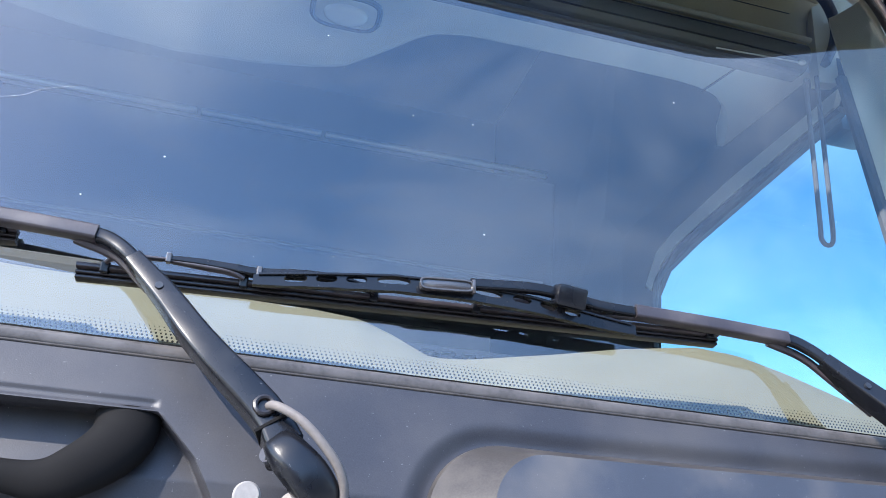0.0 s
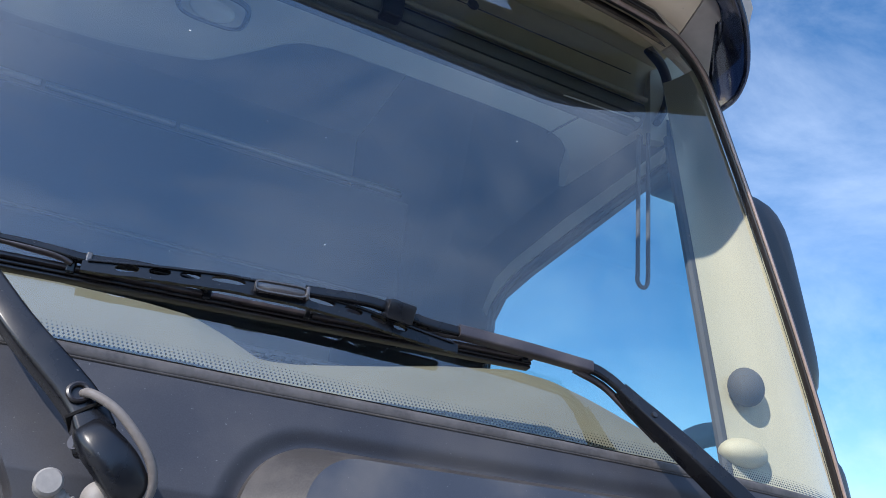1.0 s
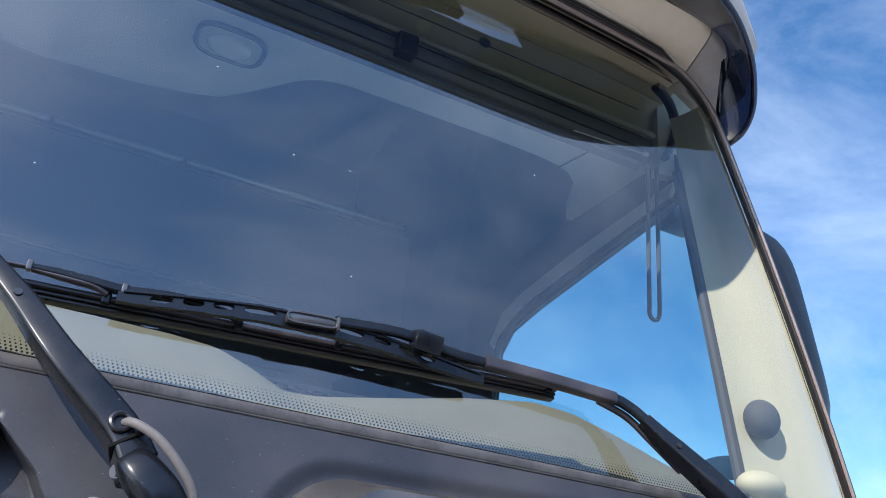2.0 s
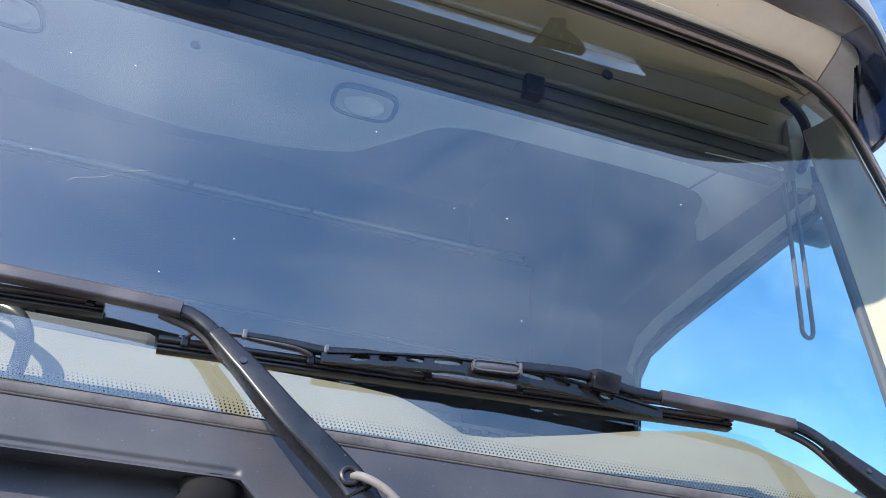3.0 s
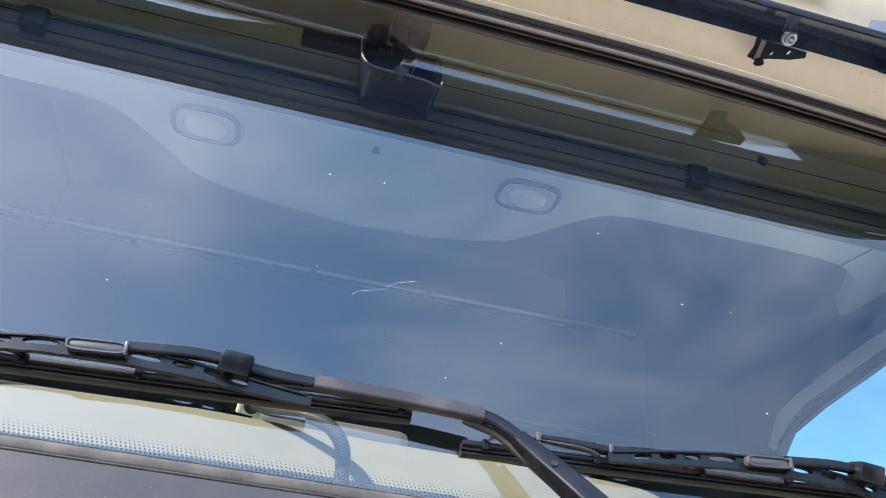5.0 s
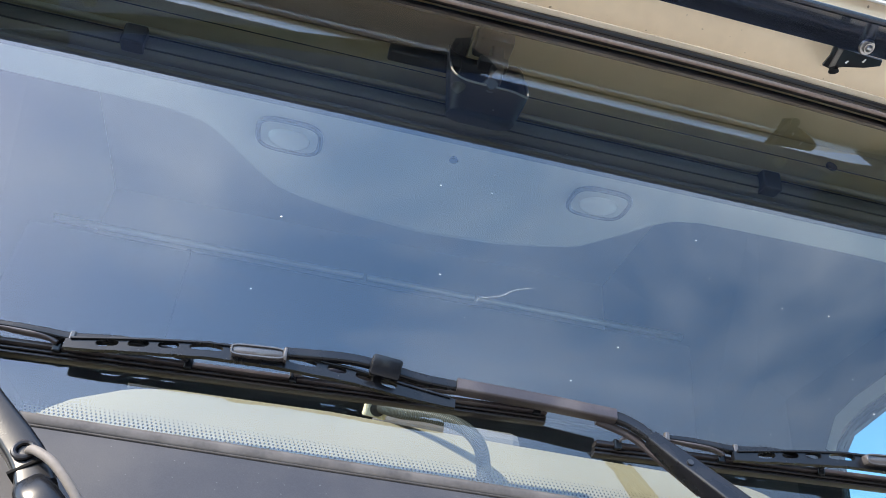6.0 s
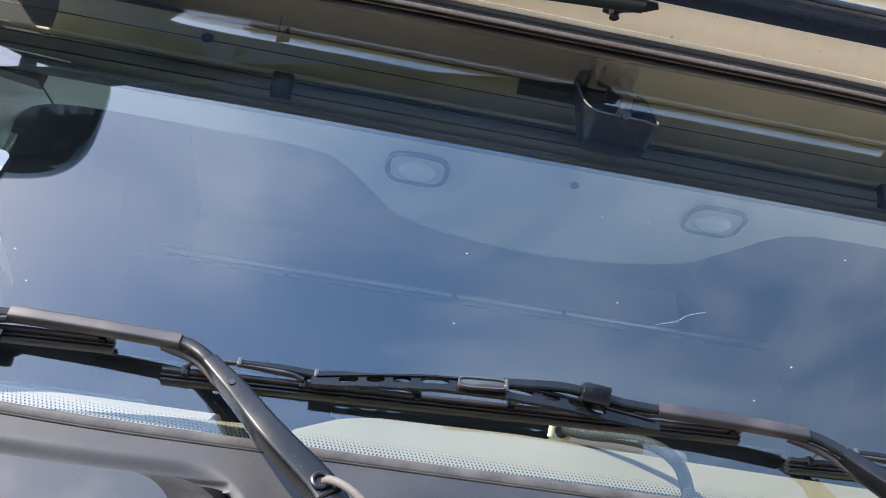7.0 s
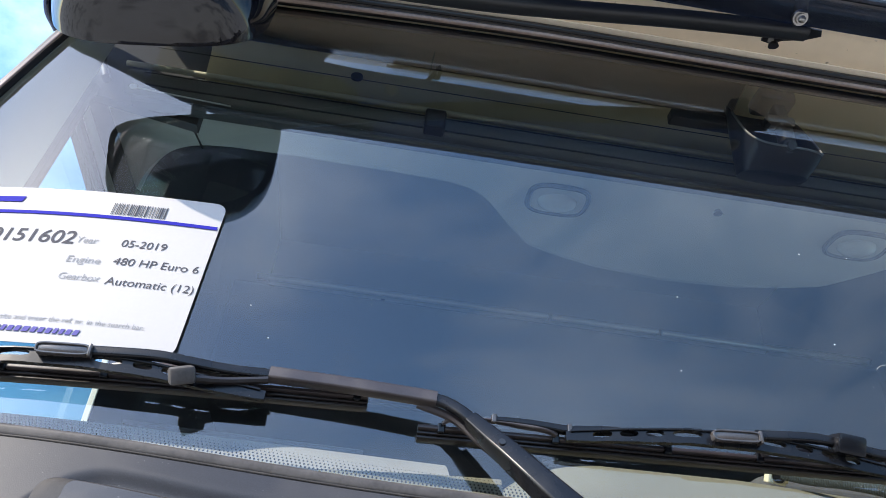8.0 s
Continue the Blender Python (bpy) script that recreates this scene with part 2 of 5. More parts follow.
M_FRIT = material("frit_black", (0.009, 0.010, 0.013), 0.6, vary=0.1, spec=0.1)
# the dust film is coloured blue to add to the sky's veil on the glass
M_GLASS = glass_material("windscreen_glass", (0.90, 0.93, 0.90), 1.8, haze=0.006, haze_color=(0.5, 0.58, 0.68))
M_SIDEGLASS = glass_material("side_glass", (0.41, 0.67, 0.73), 1.3)
M_CLEAR = glass_material("inner_glass_face", (1.0, 1.0, 1.0), 1.0)


# ---- mesh helpers ----
def two_faced(ob, out):
    """Mirroring glass on the face that looks along out(centre), clear glass on the other faces."""
    ob.data.materials.append(M_CLEAR)
    for f in ob.data.polygons:
        f.material_index = 0 if f.normal.dot(out(f.center)) > 0.2 else 1
    ob.visible_shadow = False


def part(name, bm, mat, parent=None, label="", smooth=False, flip=True):
    if flip:
        bmesh.ops.recalc_face_normals(bm, faces=bm.faces)
    me = bpy.data.meshes.new(name)
    if smooth:
        for f in bm.faces:
            f.smooth = True
        for e in bm.edges:
            if len(e.link_faces) == 2 and e.calc_face_angle(0) > 0.7:
                e.smooth = False
    bm.to_mesh(me)
    bm.free()
    me.materials.append(mat)
    ob = new(name, me)
    if parent is not None:
        ob.parent = parent
    if label:
        tagged(ob, label)
    return ob


def empty(name, parent=None):
    ob = new(name)
    ob.empty_display_size = 0.1
    if parent is not None:
        ob.parent = parent
    return ob


def box(bm, lo, hi, bevel=0.0, m=None):
    """An axis-aligned box from corner lo to corner hi, bevelled, moved by m."""
    c, s = [(a + b) / 2 for a, b in zip(lo, hi)], [b - a for a, b in zip(lo, hi)]
    base = Matrix.Translation(c) @ Matrix.Diagonal((*s, 1))
    made = bmesh.ops.create_cube(bm, size=1.0, matrix=base)["verts"]
    if bevel:
        edges = list({e for v in made for e in v.link_edges})
        got = bmesh.ops.bevel(bm, geom=edges, offset=bevel, segments=2, affect="EDGES", profile=0.5)
        made = list({v for f in got["faces"] for v in f.verts} | {v for v in made if v.is_valid})
    if m is not None:
        bmesh.ops.transform(bm, matrix=m, verts=made)
    return made


def sweep(bm, path, profile, caps=True, up=Vector((0, 0, 1)), scales=None):
    """Sweeps a closed profile of (side, up) pairs along the path."""
    path = [Vector(p) for p in path]
    rings = []
    for i, p in enumerate(path):
        d = (path[min(i + 1, len(path) - 1)] - path[max(i - 1, 0)]).normalized()
        side = d.cross(up)
        side = side.normalized() if side.length > 1e-4 else Vector((1, 0, 0))
        top = side.cross(d).normalized()
        k = scales[i] if scales else 1.0
        rings.append([bm.verts.new(p + side * a * k + top * b * k) for a, b in profile])
    for a, b in zip(rings, rings[1:]):
        for i in range(len(profile)):
            j = (i + 1) % len(profile)
            bm.faces.new((a[i], a[j], b[j], b[i]))
    if caps:
        bm.faces.new(rings[0][::-1])
        bm.faces.new(rings[-1])


def circle(r, n=10):
    return [(r * math.cos(2 * math.pi * i / n), r * math.sin(2 * math.pi * i / n)) for i in range(n)]


def rect(w, h, c=0.0):
    if not c:
        return [(-w / 2, -h / 2), (w / 2, -h / 2), (w / 2, h / 2), (-w / 2, h / 2)]
    a, b = w / 2, h / 2
    return [(-a + c, -b), (a - c, -b), (a, -b + c), (a, b - c), (a - c, b), (-a + c, b), (-a, b - c), (-a, -b + c)]


def rounded(w, h, r, n=3):
    """A rectangle profile with rounded corners."""
    r = min(r, w * 0.45, h * 0.45)
    out = []
    for cx, cy, a0 in ((w / 2 - r, -h / 2 + r, -90), (w / 2 - r, h / 2 - r, 0), (-w / 2 + r, h / 2 - r, 90), (-w / 2 + r, -h / 2 + r, 180)):
        out += [(cx + r * math.cos(radians(a0 + 90 * k / n)), cy + r * math.sin(radians(a0 + 90 * k / n))) for k in range(n + 1)]
    return out


def smooth_path(pts, n=6):
    """A Catmull-Rom curve through the points."""
    p = [Vector(a) for a in pts]
    p = [p[0] * 2 - p[1], *p, p[-1] * 2 - p[-2]]
    out = []
    for i in range(1, len(p) - 2):
        for k in range(n):
            t = k / n
            a, b, c, d = p[i - 1:i + 3]
            out.append(0.5 * ((2 * b) + (c - a) * t + (2 * a - 5 * b + 4 * c - d) * t * t + (3 * b - a - 3 * c + d) * t ** 3))
    return out + [p[-2]]


def sheet(bm, fn, us, vs, thick=None):
    """A surface fn(u, v) over a grid; thick: a vector that gives it depth."""
    def layer(off):
        return [[bm.verts.new(Vector(fn(u, v)) + off) for v in vs] for u in us]
    a = layer(Vector((0, 0, 0)))
    for i in range(len(us) - 1):
        for j in range(len(vs) - 1):
            bm.faces.new((a[i][j], a[i + 1][j], a[i + 1][j + 1], a[i][j + 1]))
    if thick is not None:
        b = layer(Vector(thick))
        for i in range(len(us) - 1):
            for j in range(len(vs) - 1):
                bm.faces.new((b[i][j], b[i][j + 1], b[i + 1][j + 1], b[i + 1][j]))
        ring_a = [r[0] for r in a] + a[-1][1:] + [r[-1] for r in a[-2::-1]] + a[0][-2:0:-1]
        ring_b = [r[0] for r in b] + b[-1][1:] + [r[-1] for r in b[-2::-1]] + b[0][-2:0:-1]
        for i in range(len(ring_a)):
            j = (i + 1) % len(ring_a)
            bm.faces.new((ring_a[i], ring_b[i], ring_b[j], ring_a[j]))


def slab(bm, outline, depth):
    """A flat polygon of 3D points, extruded by the vector depth."""
    a = [bm.verts.new(p) for p in outline]
    b = [bm.verts.new(Vector(p) + Vector(depth)) for p in outline]
    bm.faces.new(a)
    bm.faces.new(b[::-1])
    for i in range(len(a)):
        j = (i + 1) % len(a)
        bm.faces.new((a[i], b[i], b[j], a[j]))


def steps(a, b, n):
    return [a + (b - a) * i / n for i in range(n + 1)]


def lerp_table(table, x):
    if x <= table[0][0]:
        return table[0][1]
    for (a, va), (b, vb) in zip(table, table[1:]):
        if x <= b:
            return va + (vb - va) * (x - a) / (b - a)
    return table[-1][1]


def ease(t):
    t = max(0.0, min(1.0, t))
    return t * t * (3 - 2 * t)


# ---- the ground ----
bm = bmesh.new()
bmesh.ops.create_grid(bm, x_segments=40, y_segments=40, size=2000)
tagged(part("ground", bm, M_ASPHALT), "pale worn concrete yard", "ground", kind="structure")

def trailer():
    """A parked box trailer with a dark floor beam, doors' frame and twin axles."""
    tr = empty("semi_trailer")
    bm = bmesh.new()
    box(bm, (-1.25, -6.0, 1.15), (1.25, 6.0, 3.9), 0.05)
    part("box_body", bm, M_TRAILER, tr, "dark grey box body")
    bm = bmesh.new()
    box(bm, (-0.55, -5.9, 0.85), (0.55, 5.9, 1.14), 0.02)
    box(bm, (-1.2, 5.80, 0.45), (1.2, 5.95, 0.62), 0.02)
    part("chassis", bm, M_BLACKP, tr)
    for z in (1.30, 3.75):
        bm = bmesh.new()
        box(bm, (-1.22, 6.003, z - 0.05), (1.22, 6.03, z + 0.05), 0.01)
        part("door_rail", bm, M_ROOF, tr)
    for wx in (-0.98, 0.98):
        for wy in (2.6, 3.9):
            bm = bmesh.new()
            bmesh.ops.create_cone(bm, cap_ends=True, segments=28, radius1=0.5, radius2=0.5, depth=0.36, matrix=pose(wx, wy, 0.5, 0, 90, 0))
            part("wheel", bm, M_TYRE, tr, smooth=True)
    return tr


# unseen row of dark trailers, added for glossy parts to mirror
row = trailer()
tagged(row, "dark grey box trailer added out of view for reflections", "trailer", "trailers parked across the yard")
row.matrix_world = pose(-5.4, -12.2, 0)
for k in range(1, 4):
    copy_thing(row, pose(-5.4 + 3.6 * k, -12.2 - 0.6 * (k % 2), 0))

# ---- the truck cab: shapes ----
G_LOW, G_TOP = 1.990, 2.715


def glass_y(x, z):
    """Front face of the windscreen: leaning back, curling round at the corners."""
    return -0.02 + 0.195 * (z - 1.99) + 0.10 * (abs(x) / 1.2) ** 8


def foot_rise(x):
    """The foot of the glass climbs a little towards the passenger's corner."""
    return 0.0105 * ease((-x - 0.50) / 0.36)


def glass_half(z):
    """Half the windscreen's width at a height, with rounded top corners."""
    w = 1.197 - 0.245 * (z - 2.0)
    r = 0.08
    if z > G_TOP - r:
        w -= r - math.sqrt(max(0.0, r * r - (z - G_TOP + r) ** 2))
    return w


def crown(x, z=G_TOP):
    """How far the top edge arches over its corners."""
    return 0.020 * (1 - ease((abs(x) - 0.3) / 0.6)) * ease((z - 2.3) / (G_TOP - 2.3))


truck = empty("truck")
tagged(truck, "cream truck cab with dark grey front cowl and black sun visor", "truck")

# windscreen
GZ = steps(G_LOW, G_TOP - 0.08, 16) + [G_TOP - 0.08 + 0.08 * math.sin(i * math.pi / 24) for i in range(1, 13)]
bm = bmesh.new()
def on_glass(z, u, back=0.0):
    x = u * glass_half(z)
    z += crown(x, z) + foot_rise(x) * max(0.0, min(1.0, (2.10 - z) / 0.11))
    return (x, glass_y(x, z) + back, z)


sheet(bm, on_glass, GZ, steps(-1, 1, 60), (0, 0.006, 0.001))
windscreen = part("windscreen", bm, M_GLASS, truck, "large curved windscreen reflecting blue sky", smooth=True)
two_faced(windscreen, lambda c: Vector((c.x * 0.5, -1, 0)).normalized())

# printed dots along the foot of the glass, and black bands at its edges
bm = bmesh.new()
pitch = 0.0037
for row in range(5):
    z = G_LOW + 0.0040 + row * 0.0027
    r = (0.0010, 0.0009, 0.0008, 0.0006, 0.00045)[row]
    n = int(2 * (glass_half(z) - 0.02) / pitch)
    for i in range(n):
        x = -glass_half(z) + 0.02 + (i + 0.5 * (row % 2)) * pitch
        up = z + foot_rise(x)
        ring = [bm.verts.new((x + r * math.cos(k * math.pi / 3), glass_y(x, up) + 0.0075, up + r * math.sin(k * math.pi / 3))) for k in range(6)]
        bm.faces.new(ring)
tagged(part("frit_dots", bm, M_FRIT, truck, "rows of small black printed dots", flip=False), kind="stuff")
bm = bmesh.new()
sheet(bm, lambda z, u: (u * glass_half(z), glass_y(u * glass_half(z), z) + 0.0080, z + foot_rise(u * glass_half(z))), [G_LOW - 0.004, G_LOW + 0.0018], steps(-0.985, 0.985, 60), (0, 0.003, 0))
part("frit_band", bm, M_FRIT, truck)
bm = bmesh.new()
sheet(bm, lambda z, u: on_glass(z, u, 0.0085), [G_TOP - 0.022, G_TOP - 0.012, G_TOP - 0.004, G_TOP + 0.003], steps(-0.96, 0.96, 50), (0, 0.002, 0))
part("frit_band", bm, M_FRIT, truck)

# seal round the top and the sides
def rim(z, sign, out):
    w = glass_half(z) + out
    return Vector((sign * w, glass_y(glass_half(z), z) , z))


def seal_path(out, off_y, top):
    left = [rim(z, -1, out) for z in GZ[:-1]]
    arch = [Vector((x, glass_y(x, G_TOP + crown(x)), G_TOP + crown(x) + top)) for x in steps(-glass_half(G_TOP) * 0.98, glass_half(G_TOP) * 0.98, 36)]
    right = [rim(z, 1, out) for z in GZ[-2::-1]]
    return [p + Vector((0, off_y, 0)) for p in left + arch + right]


def seal_scales(thin):
    ends = [thin + (1 - thin) * ease((z - 2.50) / 0.17) for z in GZ[:-1]]
    return ends + [1.0] * 37 + ends[::-1]


bm = bmesh.new()
sweep(bm, seal_path(0.003, -0.002, 0.006), rounded(0.013, 0.014, 0.004), up=Vector((0, -1, 0.2)), scales=seal_scales(0.85))
part("windscreen_seal", bm, M_RUBBER, truck, "black rubber windscreen seal", smooth=True)
# inner lip: its brown colour holds the reflection of the cream soffit
bm = bmesh.new()
sweep(bm, seal_path(0.000, -0.010, -0.003), rounded(0.007, 0.006, 0.002), up=Vector((0, -1, 0.2)), scales=seal_scales(0.6))
part("seal_lip", bm, M_TRIMSTRIP, truck, "glossy inner lip, coloured brown for the cream it reflects", smooth=True)
bm = bmesh.new()
sweep(bm, seal_path(0.008, -0.001, 0.021), rounded(0.013, 0.015, 0.005), up=Vector((0, -1, 0.2)), scales=seal_scales(0.75))
part("outer_bead", bm, M_RUBBER, truck, smooth=True)


# cowl under the glass, with raised panels in grooves
def cowl_y(x, z):
    return glass_y(x, G_LOW) - 0.012 - 0.42 * (G_LOW - z) + 0.9 * max(0.0, G_LOW - 0.10 - z) * 0.42


P_R = 0.062
PANELS = ((0.366, 1.02), (-0.806, -0.415))


def boss_dip(x, z, left, right):
    """The soft trough that runs round a raised panel."""
    top = 1.936 + 0.02 * max(0.0, x - left - 0.12) + 0.0065 * ease((-x - 0.62) / 0.16)
    dx, dz = max(0.0, left + P_R - x, x - right + P_R), max(0.0, z - (top - P_R))
    g = math.hypot(dx, dz) - P_R
    return 0.007 * ease((0.020 - g) / 0.020)


CREASE = [(1.80, 0.250), (1.84, 0.235), (1.878, 0.219), (1.904, 0.203), (1.934, 0.172), (1.936, 0.172)]
COWL_X = steps(-1.2, -0.83, 40) + steps(-0.828, -0.70, 80) + steps(-0.697, -0.48, 50) + steps(-0.477, -0.40, 50) + steps(-0.397, -0.25, 16) + steps(-0.247, -0.12, 80) + steps(-0.115, 0.125, 40) + steps(0.1265, 0.205, 52) + steps(0.208, 0.318, 24) + steps(0.32, 0.45, 80) + steps(0.455, 1.2, 90)


def cowl_point(u, z):
    """The cowl: raised panels with a rounded left end in a groove, and pockets with a slanting right edge."""
    x = u
    for shift in (0.0, -0.603):
        lean = lerp_table(CREASE, z) - 0.172
        x += lean * max(0.0, 1 - abs(u - 0.172 - shift) / 0.15) if z < 1.934 else 0.0
    y = cowl_y(x, z)
    for left, right in PANELS:
        if left - 0.04 < x < right + 0.04:
            y += boss_dip(x, z, left, right)
    for shift, left in ((0.0, -0.22), (-0.603, -0.51)):
        edge = 0.172 + shift
        if left < u < edge + 0.002 and z < 1.944:
            inside = min(ease((edge + 0.002 - u) / 0.006), ease((x - left) / 0.05))
            y += inside * (0.002 * ease((1.944 - z) / 0.005) - 0.002 * ease((1.937 - z) / 0.002) + 0.030 * ease((1.934 - z) / 0.003))
    return (x, y, z + foot_rise(x))


bm = bmesh.new()
sheet(bm, cowl_point, COWL_X, steps(1.80, 1.86, 12) + steps(1.862, 1.925, 36) + steps(1.926, 1.946, 22) + steps(1.948, G_LOW - 0.012, 14), (0, 0.012, 0))
part("cowl", bm, M_COWL, truck, "dusty dark grey plastic cowl with raised panels", smooth=True)
bm = bmesh.new()
sweep(bm, [(x, glass_y(x, G_LOW) - 0.010, G_LOW - 0.010 + foot_rise(x)) for x in steps(-1.19, 1.19, 60)], rounded(0.018, 0.011, 0.0035))
part("cowl_lip", bm, M_LIP, truck, smooth=True)
# the lip's lower highlight line, made as a thin pale strand
bm = bmesh.new()
sweep(bm, [(x, glass_y(x, G_LOW) - 0.0185, G_LOW - 0.0150 + foot_rise(x)) for x in steps(-1.19, 1.19, 60)], circle(0.0011, 8))
part("cowl_lip_highlight", bm, M_WORN_LIT, truck, "thin pale strand under the lip, drawn as its highlight", smooth=True)

def raised_panel(left, right, r_left, ri_left, w_left):
    """A raised panel of the cowl: a worn slanting side round its ends, tinted as sunlit, a crisp rim and a step along
    its foot.
    """
    ri = 0.046
    wide = 0.044
    top = lambda x: 1.9365 + 0.02 * max(0.0, min(x, right - P_R) - left - 0.12) + 0.0065 * ease((-x - 0.62) / 0.16)
    arc = steps(0, math.pi / 2, 16)
    n_top = 24
    outer = [(left, z) for z in steps(1.80, top(left) - r_left, 4)[:-1]]
    outer += [(left + r_left - r_left * math.cos(k), top(left) - r_left + r_left * math.sin(k)) for k in arc]
    outer += [(x, top(x)) for x in steps(left + r_left, right - P_R, n_top)[1:-1]]
    outer += [(right - P_R + P_R * math.sin(k), top(right) - P_R + P_R * math.cos(k)) for k in arc]
    outer += [(right, z) for z in steps(top(right) - P_R, 1.80, 4)[1:]]
    il, ir, cut = left + w_left, right - wide, 0.0060
    ti = lambda x: top(x) - cut
    inner = [(il, z) for z in steps(1.80, ti(left) - ri_left, 4)[:-1]]
    inner += [(il + ri_left - ri_left * math.cos(k), ti(left) - ri_left + ri_left * math.sin(k)) for k in arc]
    inner += [(x, ti(x)) for x in steps(il + ri_left, ir - ri, n_top)[1:-1]]
    inner += [(ir - ri + ri * math.sin(k), ti(right) - ri + ri * math.cos(k)) for k in arc]
    inner += [(ir, z) for z in steps(ti(right) - ri, 1.80, 4)[1:]]
    foot = lambda x: 1.888 + 0.05 * min(0.3, max(0.0, x - il))
    bm = bmesh.new()
    rings = []
    for raise_, t in ((-0.009, 0.0), (0.003, 0.0), (0.0042, 0.012), (0.0245, 0.94), (0.0262, 1.0)):
        ring = []
        for (xo, zo), (xi, zi) in zip(outer, inner):
            x, z = xo + (xi - xo) * t, zo + (zi - zo) * t
            y = cowl_y(xo, zo) + (cowl_y(xi, zi) - cowl_y(xo, zo)) * t
            ring.append(bm.verts.new((x, y - raise_, z + foot_rise(x))))
        rings.append(ring)
    for a, b in zip(rings, rings[1:]):
        for i in range(len(outer) - 1):
            bm.faces.new((a[i], a[i + 1], b[i + 1], b[i]))
    # the flat top, column by column, with the step along its foot
    cols = []
    for i, (x, z) in enumerate(inner):
        if i < 4 or i > len(inner) - 5:
            continue
        zf = min(foot(x), z - 0.004)
        rows = [rings[-1][i]]
        for zz, back in ((zf + (z - zf) * 0.5, 0.0), (zf + 0.0008, 0.0), (zf - 0.0004, 0.0075), (1.80, 0.0075)):
            rows.append(bm.verts.new((x, cowl_y(x, zz) - 0.0262 + back, zz + foot_rise(x))))
        cols.append(rows)
    for a, b in zip(cols, cols[1:]):
        for k in range(4):
            bm.faces.new((a[k], b[k], b[k + 1], a[k + 1]))
    bmesh.ops.recalc_face_normals(bm, faces=bm.faces)
    bm.faces.index_update()
    for f in bm.faces:
        f.smooth = True
    for e in bm.edges:
        e.smooth = len(e.link_faces) < 2 or e.calc_face_angle(0) < 0.45
    rim_faces = {f.index for f in bm.faces if f.index < 4 * (len(outer) - 1)}
    ob = part("raised_panel", bm, M_BOSS, truck, "raised dark panel with a worn slanting rim, coloured as sunlit", flip=False)
    ob.data.materials.append(M_WORN_LIT)
    for f in ob.data.polygons:
        f.material_index = 1 if f.index in rim_faces else 0


raised_panel(*PANELS[0], P_R, 0.046, 0.044)
raised_panel(*PANELS[1], 0.014, 0.007, 0.030)

# crescent lips in the two pockets of the cowl, coloured near-black for the shade there
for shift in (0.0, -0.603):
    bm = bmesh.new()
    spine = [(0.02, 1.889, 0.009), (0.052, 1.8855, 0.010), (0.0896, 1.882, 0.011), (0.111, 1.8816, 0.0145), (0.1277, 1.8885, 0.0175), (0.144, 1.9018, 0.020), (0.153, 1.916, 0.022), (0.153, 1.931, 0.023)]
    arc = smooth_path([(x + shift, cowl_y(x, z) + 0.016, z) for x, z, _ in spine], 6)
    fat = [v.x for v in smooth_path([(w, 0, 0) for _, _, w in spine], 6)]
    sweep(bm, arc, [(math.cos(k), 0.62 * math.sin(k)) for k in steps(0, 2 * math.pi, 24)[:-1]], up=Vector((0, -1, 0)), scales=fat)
    part("pocket_lip", bm, M_SHADE_BLACK, truck, "rounded lip in a cowl pocket, coloured black for its shade", smooth=True)

# cab roof front and shell
ROOF = [(0, 0.142, 2.763), (0.1, 0.10, 2.772), (0.2, 0.05, 2.786), (0.25, 0.033, 2.792), (0.28, 0.026, 2.803), (0.32, 0.016, 2.825), (0.36, -0.004, 2.850), (0.45, -0.032, 2.90), (0.6, -0.015, 3.10), (0.8, 0.14, 3.40), (1, 0.40, 3.70)]


def roof_front(x, s):
    """Painted roof front: a soffit over the glass, a rounded lip and a sloping face; s runs 0 to 1."""
    w = max(0.0, (abs(x) - 0.72) / 0.47)
    y = lerp_table([(a, b) for a, b, _ in ROOF], s)
    z = lerp_table([(a, c) for a, _, c in ROOF], s)
    return (x * (1 - 0.06 * s), y + 0.10 * w ** 2.2 + 0.10 * s * w, z - (0.02 + 0.30 * s) * w ** 3 - (0.020 - crown(x)) * max(0.0, 1 - s / 0.3))


bm = bmesh.new()
sheet(bm, roof_front, steps(-1.005, 1.005, 76), steps(0, 0.36, 24) + steps(0.38, 1, 20), (0, 0.03, 0.004))
part("roof_front", bm, M_CREAM, truck, "cream painted roof front over the windscreen", smooth=True)
# added strip: the soffit's pale glow beside the seal, put into lighter paint
bm = bmesh.new()
sheet(bm, lambda x, v: Vector(roof_front(x, v)) - Vector((0, 0, 0.0025)), steps(-1.0, 1.0, 60), steps(0, 0.07, 6), (0, 0, 0.002))
part("seal_glow_strip", bm, M_CREAM_GLOW, truck, "cream strip along the windscreen seal, coloured lighter as a glow", smooth=True)
# added pale sheet on the roof's face, coloured as the sky mirrored in its paint
bm = bmesh.new()
sheet(bm, lambda x, v: Vector(roof_front(x, v)) - Vector((0, 0.009, 0)), steps(-0.62, 0.62, 30), steps(0.345, 0.60, 16), (0, 0.006, 0))
part("roof_sheen", bm, M_ROOF_SHEEN, truck, "pale sheet on the roof front, coloured for its sky reflection", smooth=True)
bm = bmesh.new()
sweep(bm, [Vector(roof_front(x, 0.338)) - Vector((0, 0.008, 0)) for x in steps(-0.63, 0.63, 30)], circle(0.003, 8))
part("roof_sheen_rim", bm, M_ROOF, truck, "thin white rim", smooth=True)
